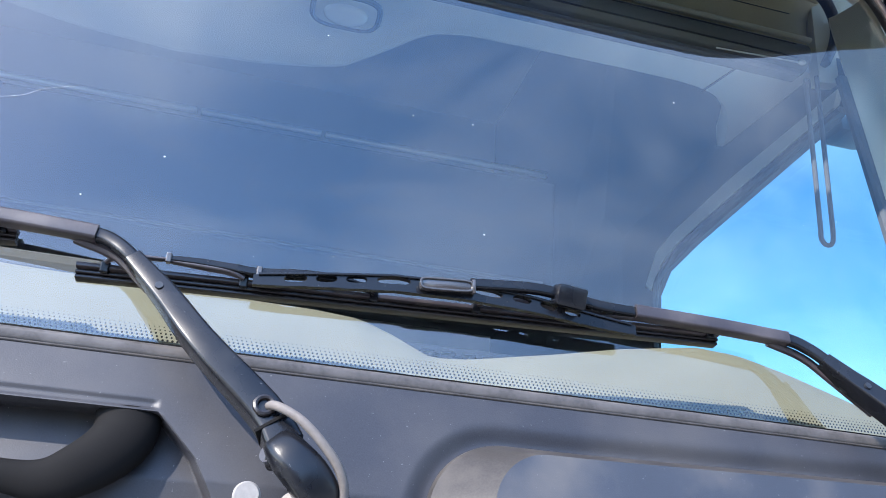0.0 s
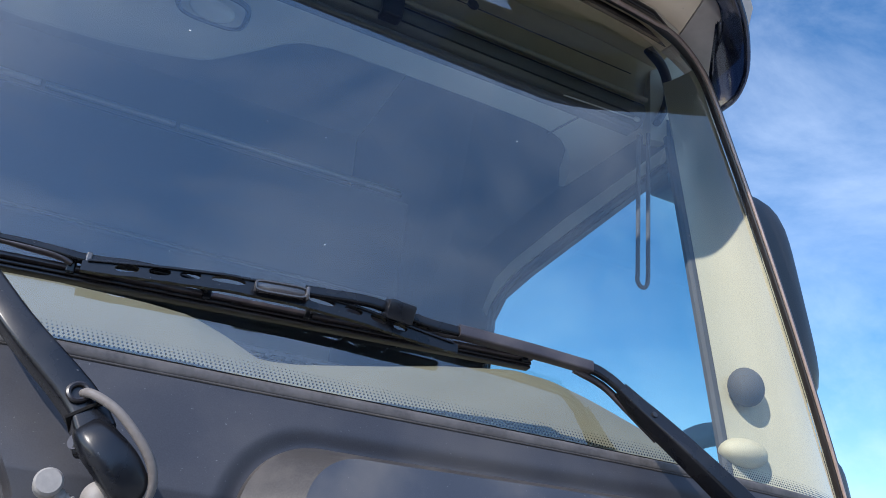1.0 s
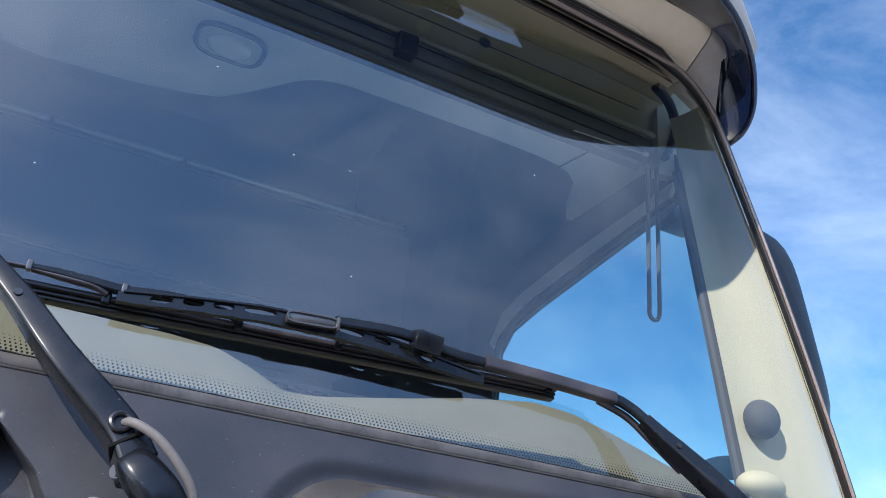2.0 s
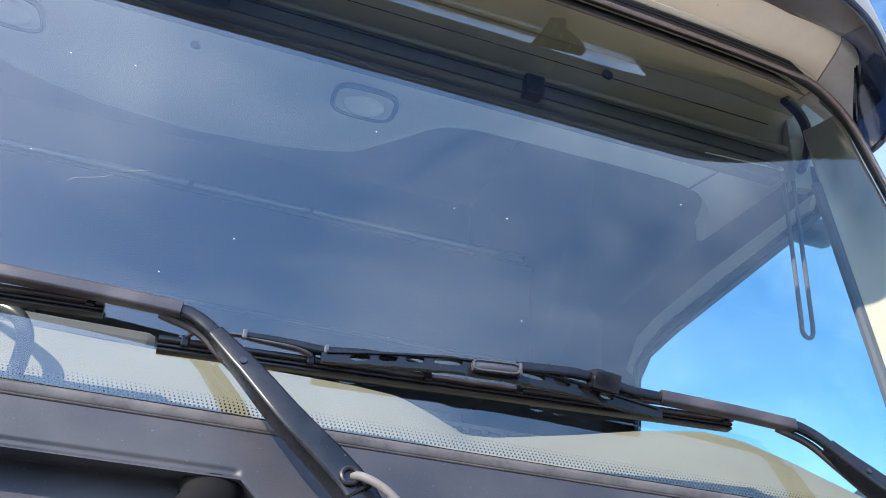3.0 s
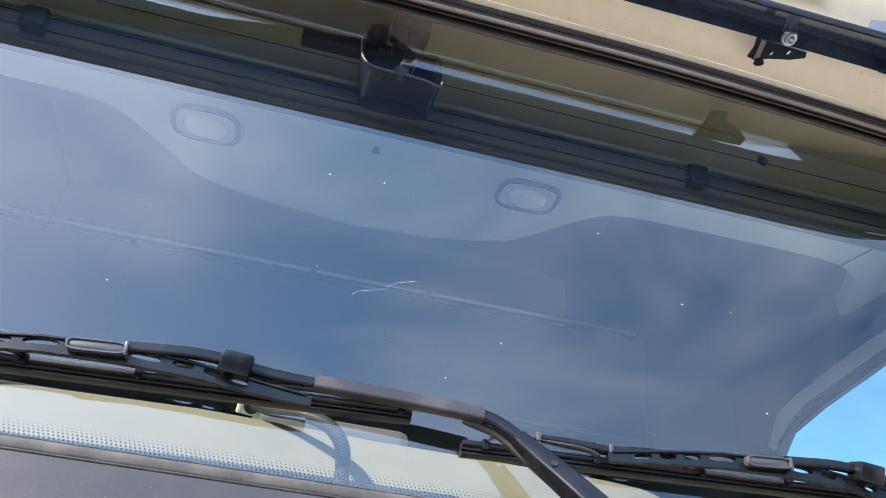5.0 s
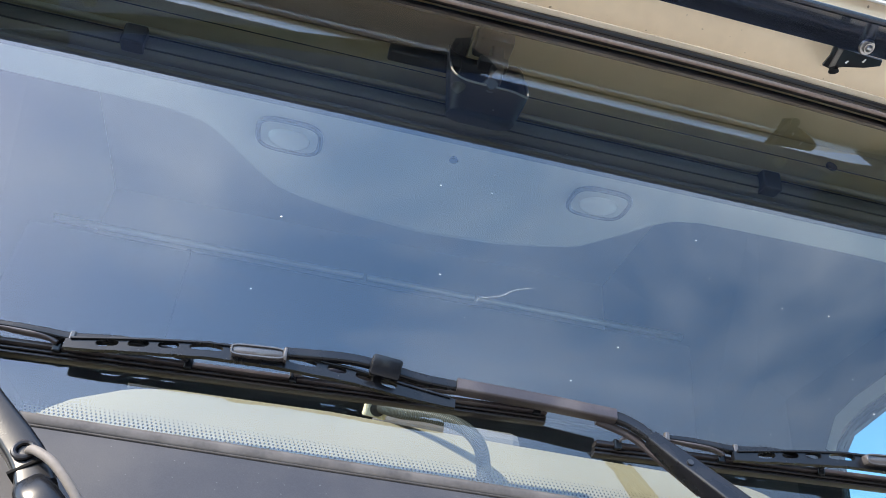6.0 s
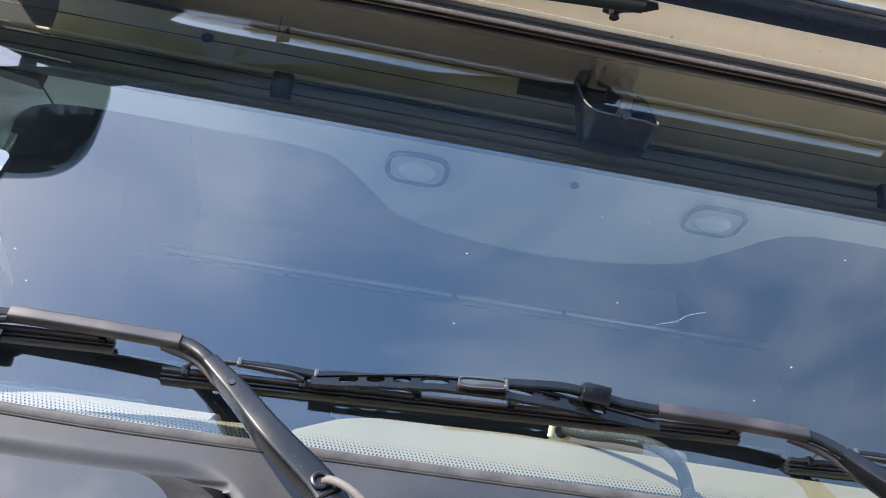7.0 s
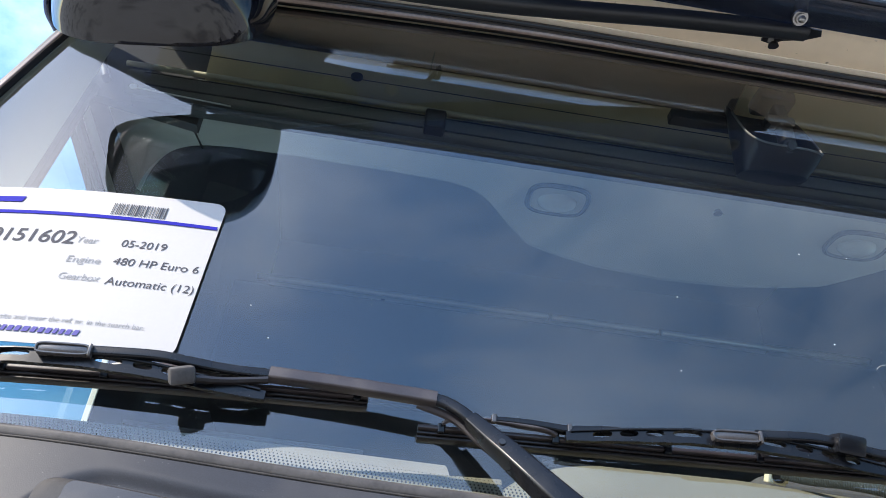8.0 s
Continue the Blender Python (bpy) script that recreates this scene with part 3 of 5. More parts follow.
for sx in (-1, 1):
    bm = bmesh.new()
    sheet(bm, lambda x, v: roof_front(sx * x, v), steps(1.008, 1.13, 10), steps(0, 0.36, 24) + steps(0.38, 1, 20), (0, 0.03, 0.004))
    part("roof_corner", bm, M_CORNER, truck, "brownish grey corner panel of the roof front", smooth=True)
    bm = bmesh.new()
    sheet(bm, lambda z, u: rim(z, sx, 0.010) + Vector((sx * 0.03, 0.03, 0.015)) * u * ease((z - 2.59) / 0.11), steps(2.59, 2.705, 14), steps(0, 1, 4), (0, 0.006, 0))
    part("corner_trim", bm, M_BLACKP, truck, "black trim beside the windscreen's upper corner", smooth=True)
bm = bmesh.new()
box(bm, (-1.03, 0.46, 3.60), (1.03, 2.1, 3.70), 0.03)
part("roof", bm, M_ROOF, truck)
bm = bmesh.new()
box(bm, (-1.21, 2.06, 1.0), (1.21, 2.12, 3.62), 0.01)
part("rear_wall", bm, M_BODY, truck)


def side(sign):
    """One cab side with its window opening, inner trim, door glass and pillar."""
    def q(y, z, x):
        return (sign * x, y, z)
    xo, xi = 1.205, 1.06
    front = lambda z: 0.10 + 0.195 * (z - 1.99)
    win = [(0.19, 1.62), (0.14, 2.03), (0.165, 2.20), (0.215, 2.46), (0.232, 2.535), (0.26, 2.548), (0.30, 2.540), (0.70, 2.485), (0.81, 2.462), (0.855, 2.42), (0.862, 2.30), (0.862, 1.62)]
    # outer skin: four slabs round the opening
    bm = bmesh.new()
    slab(bm, [q(0.10, 1.0, xo), q(2.06, 1.0, xo), q(2.06, 1.62, xo), q(0.19, 1.62, xo), q(0.10, 1.62, xo)], (-sign * 0.03, 0, 0))
    slab(bm, [q(1.20, 1.62, xo), q(2.06, 1.62, xo), q(2.06, 2.70, xo), q(1.20, 2.70, xo)], (-sign * 0.03, 0, 0))
    slab(bm, [q(0.40, 2.70, xo - 0.12), q(0.85, 2.70, xo - 0.05), q(2.06, 2.70, xo), q(2.06, 3.6, xo - 0.14), q(0.75, 3.6, xo - 0.20), q(0.40, 3.1, xo - 0.17), q(0.36, 2.77, xo - 0.14)], (-sign * 0.03, 0, 0))
    part("side_panel", bm, M_BODY, truck)
    # inner door frame
    bm = bmesh.new()
    slab(bm, [q(0.862, 1.7, xi), q(1.02, 1.7, xi), q(1.02, 2.62, xi), q(0.30, 2.68, xi), q(0.215, 2.62, xi), q(0.225, 2.548, xi), q(0.26, 2.550, xi), q(0.30, 2.540, xi), q(0.70, 2.485, xi), q(0.81, 2.462, xi), q(0.855, 2.42, xi), q(0.862, 2.30, xi)], (sign * 0.012, 0, 0))
    part("door_frame", bm, M_BLACKP, truck, "dark door frame round the side window")
    bm = bmesh.new()
    sweep(bm, smooth_path([q(0.25, 2.548, xi - 0.006), q(0.5, 2.524, xi - 0.006), q(0.72, 2.494, xi - 0.006), q(0.81, 2.463, xi - 0.006), q(0.852, 2.41, xi - 0.006), q(0.856, 2.2, xi - 0.006), q(0.856, 1.8, xi - 0.006)], 5), rect(0.012, 0.014, 0.003), up=Vector((sign, 0, 0)))
    part("door_seal", bm, M_BLACKP, truck, "black rubber door seal", smooth=True)
    bm = bmesh.new()
    slab(bm, [q(0.248, 2.584, xi - 0.010), q(0.262, 2.558, xi - 0.010), q(0.53, 2.528, xi - 0.010), q(0.74, 2.503, xi - 0.010), q(0.815, 2.478, xi - 0.010), q(0.862, 2.43, xi - 0.010), q(0.885, 2.45, xi - 0.010), q(0.835, 2.512, xi - 0.010), q(0.76, 2.534, xi - 0.010), q(0.55, 2.562, xi - 0.010)], (sign * 0.012, 0, 0))
    part("header_strip", bm, M_STRIP, truck, "pale grey strip along the door header")
    bm = bmesh.new()
    slab(bm, [q(1.02, 1.7, xi + 0.01), q(2.06, 1.7, xi + 0.01), q(2.06, 3.58, xi - 0.05), q(0.70, 3.58, xi - 0.08), q(0.40, 3.1, xi - 0.04), q(0.30, 2.68, xi), q(1.02, 2.62, xi + 0.01)], (sign * 0.02, 0, 0))
    part("inner_wall", bm, M_DARK, truck)
    bm = bmesh.new()
    slab(bm, [q(y + (0.02 if y > 0.6 else 0), z + 0.02, xi + 0.014) for y, z in win], (sign * 0.005, 0, 0))
    ob = part("side_window", bm, M_SIDEGLASS, truck, "clear side window with blue sky behind")
    two_faced(ob, lambda c: Vector((-sign, 0, 0)))
    bm = bmesh.new()
    box(bm, (min(sign * xi, sign * (xi + 0.10)), 0.16, 1.0), (max(sign * xi, sign * (xi + 0.10)), 1.02, 1.70), 0.01)
    part("door_panel", bm, M_DARK, truck)
    # inner trim of the front pillar
    def pil(z, u):
        w = glass_half(min(z, 2.62))
        xa, ya = w + 0.004, glass_y(w, z) + 0.010
        xb, yb = 1.045 - 0.02 * (z - 2.0), 0.118 + 0.165 * (z - 2.03)
        x, y = xa + (xb - xa) * u, ya + (yb - ya) * u
        return (sign * x, y + 0.02 * math.sin(math.pi * u) * 0.6, z)
    bm = bmesh.new()
    sheet(bm, pil, steps(1.96, 2.70, 20), steps(0, 1, 10), (sign * 0.01, 0.012, 0))
    part("pillar_trim", bm, M_PILLAR, truck, "pale beige inner pillar trim", smooth=True)
    bm = bmesh.new()
    sweep(bm, [q(0.127 + 0.165 * (z - 2.03), z, 1.043 - 0.02 * (z - 2.0)) for z in steps(1.9, 2.58, 12)], rect(0.018, 0.014, 0.004), up=Vector((0, 1, 0)))
    part("window_channel", bm, M_DARK, truck, smooth=True)
    # tweeter ball
    bm = bmesh.new()
    bmesh.ops.create_uvsphere(bm, u_segments=20, v_segments=12, radius=0.0275, matrix=Matrix.Translation(q(0.118, 2.142, 1.076)) @ Matrix.Diagonal((1, 0.8, 1, 1)))
    part("tweeter", bm, M_DARK, truck, "round dark tweeter on the pillar", smooth=True)
    bm = bmesh.new()
    bmesh.ops.create_uvsphere(bm, u_segments=24, v_segments=14, radius=1.0, matrix=Matrix.Translation(q(0.122, 2.050, 1.068)) @ Matrix.Diagonal((0.038, 0.026, 0.020, 1)))
    part("pillar_foot", bm, M_PILLAR, truck, "moulded pale foot of the pillar trim", smooth=True)


side(1)
side(-1)
# passenger's door: a slim post with a pale edge stands before the rear end of the window
bm = bmesh.new()
box(bm, (-1.060, 0.708, 1.70), (-1.046, 0.868, 2.50), 0.003)
part("window_post", bm, M_BLACKP, truck, "dark post at the rear of the side window")
bm = bmesh.new()
box(bm, (-1.058, 0.703, 1.70), (-1.047, 0.7065, 2.50), 0.001)
part("post_edge", bm, M_STRIP, truck, "narrow pale edge of the post")

# lower body, bumper, wheels
bm = bmesh.new()
box(bm, (-1.2, 0.0, 0.95), (1.2, 0.05, 1.82), 0.01)
part("front_panel", bm, M_BODY, truck)
bm = bmesh.new()
box(bm, (-1.22, -0.12, 0.35), (1.22, 0.3, 0.95), 0.06)
part("bumper", bm, M_BOSS, truck)
bm = bmesh.new()
box(bm, (-1.05, 0.05, 1.0), (1.05, 2.06, 1.06))
part("cab_floor", bm, M_DARK, truck)
bm = bmesh.new()
box(bm, (-0.45, 0.3, 0.6), (0.45, 5.5, 0.9), 0.02)
part("chassis", bm, M_BLACKP, truck)
for sx in (-1, 1):
    for wy in (1.3, 4.9):
        bm = bmesh.new()
        bmesh.ops.create_cone(bm, cap_ends=True, segments=40, radius1=0.5, radius2=0.5, depth=0.32, matrix=pose(sx * 1.03, wy, 0.5, 0, 90, 0))
        wheel = part("wheel", bm, M_TYRE, truck, smooth=True)

# ---- inside the cab ----
RIDGE = [(-0.47, 1.965), (-0.43, 2.01), (-0.40, 2.045), (-0.35, 2.066), (-0.31, 2.073), (-0.15, 2.077), (0.03, 2.073), (0.28, 2.071), (0.326, 2.068), (0.36, 2.056), (0.40, 2.038),
         (0.44, 2.041), (0.54, 2.060), (0.61, 2.075), (0.70, 2.089), (0.75, 2.087), (0.81, 2.074), (0.88, 2.054), (1.0, 2.02), (1.06, 2.0)]


def dash_point(x, v):
    """Dashboard top: rises from the foot of the glass to a ridge, then falls away."""
    y0 = glass_y(x, G_LOW) + 0.012
    top = lerp_table(RIDGE, x)
    back = 0.115 + 0.6 * max(0.0, y0 + 0.008)
    if v <= 1:
        return (x, y0 + (back - y0) * v, 1.978 + (top - 1.978) * (0.3 * math.sin(v * math.pi / 2) + 0.7 * v ** 1.35 * (1.35 - 0.35 * v ** 2.5)))
    return (x, back + 0.16 * (v - 1), top - 0.05 * (v - 1) ** 1.5)


bm = bmesh.new()
sheet(bm, dash_point, steps(-0.47, 1.06, 120), steps(0, 1, 14) + steps(1.1, 2, 6), (0, 0.004, -0.03))
part("dashboard", bm, M_DASH, truck, "pale beige sunlit dashboard top", smooth=True)
bm = bmesh.new()
box(bm, (-1.05, 0.13, 1.55), (1.05, 0.45, 1.99), 0.02)
box(bm, (-1.05, 0.0, 1.80), (1.05, 0.16, 1.955), 0.01)
part("dash_body", bm, M_DARK, truck, "dark lower dashboard")
bm = bmesh.new()
sheet(bm, lambda x, v: (x, glass_y(x, G_LOW) + 0.012 + 0.15 * v, 1.980 + 0.075 * math.sin(v * math.pi / 2)), steps(-1.06, -0.475, 30), steps(0, 1, 10), (0, 0.004, -0.02))
part("dash_cover", bm, M_COVER, truck, "grey cover beside the dashboard top", smooth=True)


bm = bmesh.new()
sheet(bm, lambda x, v: (x, glass_y(x, G_LOW) + 0.011 + 0.030 * v * ease((x + 0.86) / 0.5), 1.982 + 0.036 * v * ease((x + 0.86) / 0.5)), steps(-0.84, -0.43, 30), steps(0, 1, 4), (0, 0.003, -0.01))
part("dash_front_lip", bm, M_DASH, truck, "narrow pale lip of the dashboard along the glass", smooth=True)


def slotted_bar(x0, x1, z):
    """A black strip with slots behind the dashboard's ridge, added for the wiper bridge's reflection."""
    bm = bmesh.new()
    box(bm, (x0, 0.155, z - 0.05), (x1, 0.30, z), 0.006)
    n = max(2, int((x1 - x0) / 0.022))
    for i in range(n):
        x = x0 + (i + 0.5) * (x1 - x0) / n
        box(bm, (x - 0.004, 0.150, z), (x + 0.004, 0.235, z + 0.007), 0.001)
    for y in (0.150, 0.19, 0.23):
        box(bm, (x0, y, z + 0.003), (x1, y + 0.006, z + 0.009), 0.001)
    part("slotted_strip", bm, M_BLACKP, truck, "black slotted strip in place of the wiper's reflection")


slotted_bar(-0.36, 0.04, 2.076)
slotted_bar(0.36, 0.68, 2.052)
slotted_bar(-0.82, -0.56, 2.060)
bm = bmesh.new()
box(bm, (-0.10, 0.16, 2.03), (0.075, 0.34, 2.106), 0.012)
part("dash_bin", bm, M_DARK, truck)

# overhead console: underside with a wavy rear edge, two reading lamps and a sensor
EDGE = [(0.0, 0.640), (0.15, 0.625), (0.24, 0.602), (0.30, 0.578), (0.34, 0.530), (0.37, 0.492), (0.40, 0.450), (0.43, 0.422), (0.48, 0.408), (0.55, 0.405), (0.76, 0.402), (0.86, 0.404), (0.90, 0.409), (0.93, 0.418), (0.955, 0.432), (0.98, 0.454), (1.0, 0.480), (1.02, 0.512), (1.04, 0.552), (1.056, 0.59)]
bm = bmesh.new()
sheet(bm, lambda x, v: (x, 0.30 + (lerp_table(EDGE, abs(x)) - 0.30) * v, 2.645 + 0.012 * ease((v - 0.92) / 0.08)), steps(-1.056, 1.056, 180), steps(0, 0.9, 8) + [0.93, 0.96, 1.0], (0, 0, 0.045))
part("overhead_console", bm, M_LINER, truck, "grey overhead console with a wavy edge", smooth=True)
for sx in (-1, 1):
    bm = bmesh.new()
    slab(bm, [(sx * 0.925, 0.33, 2.643), (sx * 0.9275, 0.33, 2.643), (sx * 0.9125, 0.412, 2.643), (sx * 0.910, 0.412, 2.643)], (0, 0, 0.01))
    part("console_joint", bm, M_BLACKP, truck)
    lamp = empty("reading_lamp", truck)
    tagged(lamp, "rectangular reading lamp in the overhead console")
    bm = bmesh.new()
    outer = [(sx * 0.281 + 0.053 * math.copysign(abs(math.cos(k)) ** 0.6, math.cos(k)), 0.403 + 0.040 * math.copysign(abs(math.sin(k)) ** 0.6, math.sin(k))) for k in steps(0, 2 * math.pi, 32)[:-1]]
    sweep(bm, [(x, y, 2.642) for x, y in outer + outer[:1]], rect(0.009, 0.010, 0.003), caps=False)
    part("lamp_frame", bm, M_LAMPFRAME, lamp, smooth=True)
    bm = bmesh.new()
    slab(bm, [(sx * 0.281 + (x - sx * 0.281) * 0.92, 0.403 + (y - 0.403) * 0.92, 2.640) for x, y in outer], (0, 0, 0.006))
    part("lamp_base", bm, M_LINER, lamp)
    bm = bmesh.new()
    bmesh.ops.create_uvsphere(bm, u_segments=28, v_segments=14, radius=1.0, matrix=Matrix.Translation((sx * 0.281, 0.407, 2.640)) @ Matrix.Diagonal((0.036, 0.026, 0.014, 1)))
    part("lamp_lens", bm, M_LENS, lamp, "frosted lens", smooth=True)
bm = bmesh.new()
bmesh.ops.create_cone(bm, cap_ends=True, segments=16, radius1=0.008, radius2=0.006, depth=0.006, matrix=pose(0, 0.368, 2.642))
part("sensor", bm, M_BLACKP, truck)

# header trim behind the top of the glass; passenger half's upper edge blackened as shade
for name, mat, label, V, span in (("header_trim", M_OLIVE, "olive beige header trim with clips", steps(0, 0.80, 12), steps(-0.90, 1.04, 60)),
                                  ("header_edge", M_BLACKP, "upper edge of the header trim, coloured black for its shade", steps(0.803, 1, 5), steps(-0.90, -0.022, 30)),
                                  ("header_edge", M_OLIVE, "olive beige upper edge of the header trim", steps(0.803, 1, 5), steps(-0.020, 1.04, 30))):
    bm = bmesh.new()
    sheet(bm, lambda x, v: (x, lerp_table([(0, 0.288), (0.25, 0.270), (0.6, 0.262), (0.8, 0.245), (1, 0.165)], v) + 0.06 * max(0, abs(x) - 0.8) ** 2 * 4, lerp_table([(0, 2.655), (0.25, 2.685), (0.6, 2.728), (0.8, 2.752), (1, 2.772)], v)), span, V, (0, 0.02, 0.01))
    part(name, bm, mat, truck, label, smooth=True)
bm = bmesh.new()
sweep(bm, [(x, 0.2545, 2.714) for x in steps(-0.98, 0.98, 30)], rect(0.0011, 0.0012))
part("trim_seam", bm, M_BLACKP, truck)
bm = bmesh.new()
sweep(bm, [(x, 0.261, 2.676) for x in steps(-1.02, 1.02, 30)], circle(0.0048, 10))
part("blind_bar", bm, M_PILLAR, truck, "thin bottom bar of the blind", smooth=True)
bm = bmesh.new()
sweep(bm, [(x, 0.276, 2.644) for x in steps(-1.01, 1.01, 30)], circle(0.026, 20))
part("roller_blind", bm, M_BLIND, truck, "dark grey rolled sun blind", smooth=True)
for y, z in ((0.2525, 2.655), (0.2525, 2.6305)):
    bm = bmesh.new()
    sweep(bm, [(x, y, z) for x in steps(-0.985, 0.985, 10)], rect(0.0022, 0.0016))
    part("blind_groove", bm, M_BLACKP, truck)
bm = bmesh.new()
sweep(bm, [(x, 0.268, 2.606) for x in steps(-0.99, 0.99, 30)], rect(0.024, 0.012, 0.003))
part("blind_cassette", bm, M_DARK, truck, smooth=True)
for sx in (-1, 1):
    bm = bmesh.new()
    box(bm, (sx * 0.522 - 0.017, 0.236, 2.622), (sx * 0.522 + 0.017, 0.262, 2.660), 0.004)
    part("blind_tab", bm, M_BLACKP, truck, "black pull tab")
    bm = bmesh.new()
    bmesh.ops.create_cone(bm, cap_ends=True, segments=18, radius1=0.010, radius2=0.010, depth=0.004, matrix=pose(sx * 0.658, 0.252, 2.716, 80, 0, 0))
    part("clip_hole", bm, M_BLACKP, truck, "round black clip")
    bm = bmesh.new()
    sweep(bm, smooth_path([(sx * 0.985, 0.213, 2.742), (sx * 1.030, 0.230, 2.734), (sx * 1.056, 0.244, 2.706), (sx * 1.054, 0.250, 2.670), (sx * 1.036, 0.252, 2.630)], 6), rounded(0.012, 0.018, 0.005), up=Vector((0, -1, 0)))
    part("blind_end", bm, M_BLACKP, truck, "black curved end bracket of the blind", smooth=True)
    bm = bmesh.new()
    sweep(bm, [(sx * 0.84, 0.252, 2.612), (sx * 0.99, 0.252, 2.621)], circle(0.0012, 6))
    bmesh.ops.create_uvsphere(bm, u_segments=12, v_segments=8, radius=0.0045, matrix=Matrix.Translation((sx * 0.992, 0.252, 2.622)) @ Matrix.Diagonal((1.6, 1, 1, 1)))
    part("blind_cord", bm, M_STRIP, truck, "thin pale cord with a white tip", smooth=True)
bm = bmesh.new()
sheet(bm, lambda x, v: (x, 0.19 + 0.11 * v, 2.78 + 0.02 * v), steps(-1.02, 1.02, 4), steps(0, 1, 3), (0, 0, 0.02))
part("header_roof", bm, M_DARK, truck)
# corner linings: the passenger's side gets a dark colour for the shade on it
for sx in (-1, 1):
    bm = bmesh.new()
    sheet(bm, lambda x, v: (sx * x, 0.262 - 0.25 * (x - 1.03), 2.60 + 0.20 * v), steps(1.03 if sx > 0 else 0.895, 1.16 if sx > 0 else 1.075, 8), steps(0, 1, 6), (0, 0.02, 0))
    part("corner_liner", bm, M_PILLAR if sx > 0 else M_DARK, truck, "pale olive lining behind the upper corner" if sx > 0 else "lining behind the upper corner, coloured dark for its shade", smooth=True)
bm = bmesh.new()
box(bm, (1.108, 0.226, 2.712), (1.128, 0.240, 2.722), 0.003)
part("liner_slot", bm, M_BLACKP, truck, "small black slot")

# cab interior behind: roof lining, bunk and shelf with a light rail
bm = bmesh.new()
box(bm, (-1.05, 0.5, 3.50), (1.05, 2.06, 3.54))
part("roof_lining", bm, M_LINER, truck)
bm = bmesh.new()
box(bm, (-1.05, 0.30, 2.70), (1.05, 0.40, 3.5))
part("upper_locker", bm, M_DARK, truck)
bm = bmesh.new()
box(bm, (-1.04, 1.43, 2.60), (1.04, 2.05, 2.95), 0.01)
part("upper_bunk", bm, M_DARK, truck, "dark upper bunk")
bm = bmesh.new()
for a, b in ((-0.95, -0.050), (-0.038, 0.302), (0.314, 1.0)):
    sweep(bm, [(a, 1.415, 2.962), (b, 1.415, 2.962)], circle(0.0095, 12))
part("bunk_rail", bm, M_RAIL, truck, "thin pale rail along the bunk", smooth=True)
bm = bmesh.new()
sweep(bm, [(-1.0, 1.418, 2.61), (1.0, 1.418, 2.61)], circle(0.005, 8))
part("bunk_edge", bm, M_GREYTRIM, truck)
bm = bmesh.new()
sweep(bm, [(-0.565, 1.424, 2.62), (-0.565, 1.424, 2.945)], rect(0.012, 0.012))
part("bunk_strap", bm, M_DARK, truck)

# camera housing hung behind the glass
cam_box = empty("camera_housing", truck)
tagged(cam_box, "black camera housing behind the top of the glass")
bm = bmesh.new()


def cup(t, v):
    """An open housing: a low rim in front that climbs round the sides to a tall back, and a hull that narrows downwards."""
    c, d = math.copysign(abs(math.cos(t)) ** 0.6, math.cos(t)), math.copysign(abs(math.sin(t)) ** 0.6, math.sin(t))
    climb = (d + 0.95) / 1.9 + 0.16 * max(0.0, -c)
    rim_z = 2.590 + 0.130 * ease(min(1.0, max(0.0, climb)))
    z = rim_z + (2.583 + 0.009 * d - rim_z) * v
    return ((0.062 - 0.011 * v ** 1.6) * c, 0.166 + 0.043 * d + (0.024 - 0.017 * d) * v ** 1.3, z)


sheet(bm, cup, steps(0, 2 * math.pi, 64), steps(0, 0.88, 8) + [0.94, 0.98, 1.0])
bmesh.ops.remove_doubles(bm, verts=bm.verts, dist=0.0002)
foot = [e for e in bm.edges if len(e.link_faces) == 1 and all(v.co.z < 2.5935 and abs(v.co.x) < 0.0512 and v.co.y > 0.162 for v in e.verts)]
bmesh.ops.holes_fill(bm, edges=foot, sides=0)
ob = part("shell", bm, M_CUP, cam_box, "open black plastic housing with a raised back", smooth=True)
so = ob.modifiers.new("wall", "SOLIDIFY")
so.thickness, so.offset = 0.003, -1
bm = bmesh.new()
sweep(bm, [Vector(cup(t, 0.0)) for t in steps(math.pi, 2 * math.pi, 32)], circle(0.0016, 8))
part("rim", bm, M_GREYTRIM, cam_box, "thin worn edge of the housing", smooth=True)
bm = bmesh.new()
sweep(bm, smooth_path([(0.010, 0.165, 2.735), (0.012, 0.160, 2.690), (0.010, 0.150, 2.640), (0.002, 0.138, 2.600)], 5), rounded(0.020, 0.022, 0.005), up=Vector((0, 1, 0)))
box(bm, (-0.024, 0.140, 2.702), (0.036, 0.185, 2.728), 0.006)
box(bm, (-0.018, 0.142, 2.655), (0.028, 0.165, 2.672), 0.005)
part("bracket", bm, M_BLACKP, cam_box, smooth=True)
bm = bmesh.new()
bmesh.ops.create_cone(bm, cap_ends=True, segments=22, radius1=0.0125, radius2=0.0105, depth=0.010, matrix=pose(-0.002, 0.130, 2.596, 115, 0, 0))
bmesh.ops.create_cone(bm, cap_ends=True, segments=18, radius1=0.0075, radius2=0.0070, depth=0.018, matrix=pose(-0.002, 0.127, 2.594, 115, 0, 0))
part("knob", bm, M_DARK, cam_box, "round grey adjusting knob", smooth=True)
bm = bmesh.new()
box(bm, (-0.150, 0.190, 2.680), (-0.035, 0.212, 2.700), 0.003)
part("rail", bm, M_BLACKP, cam_box)

# curtain strap hanging by the side window
bm = bmesh.new()
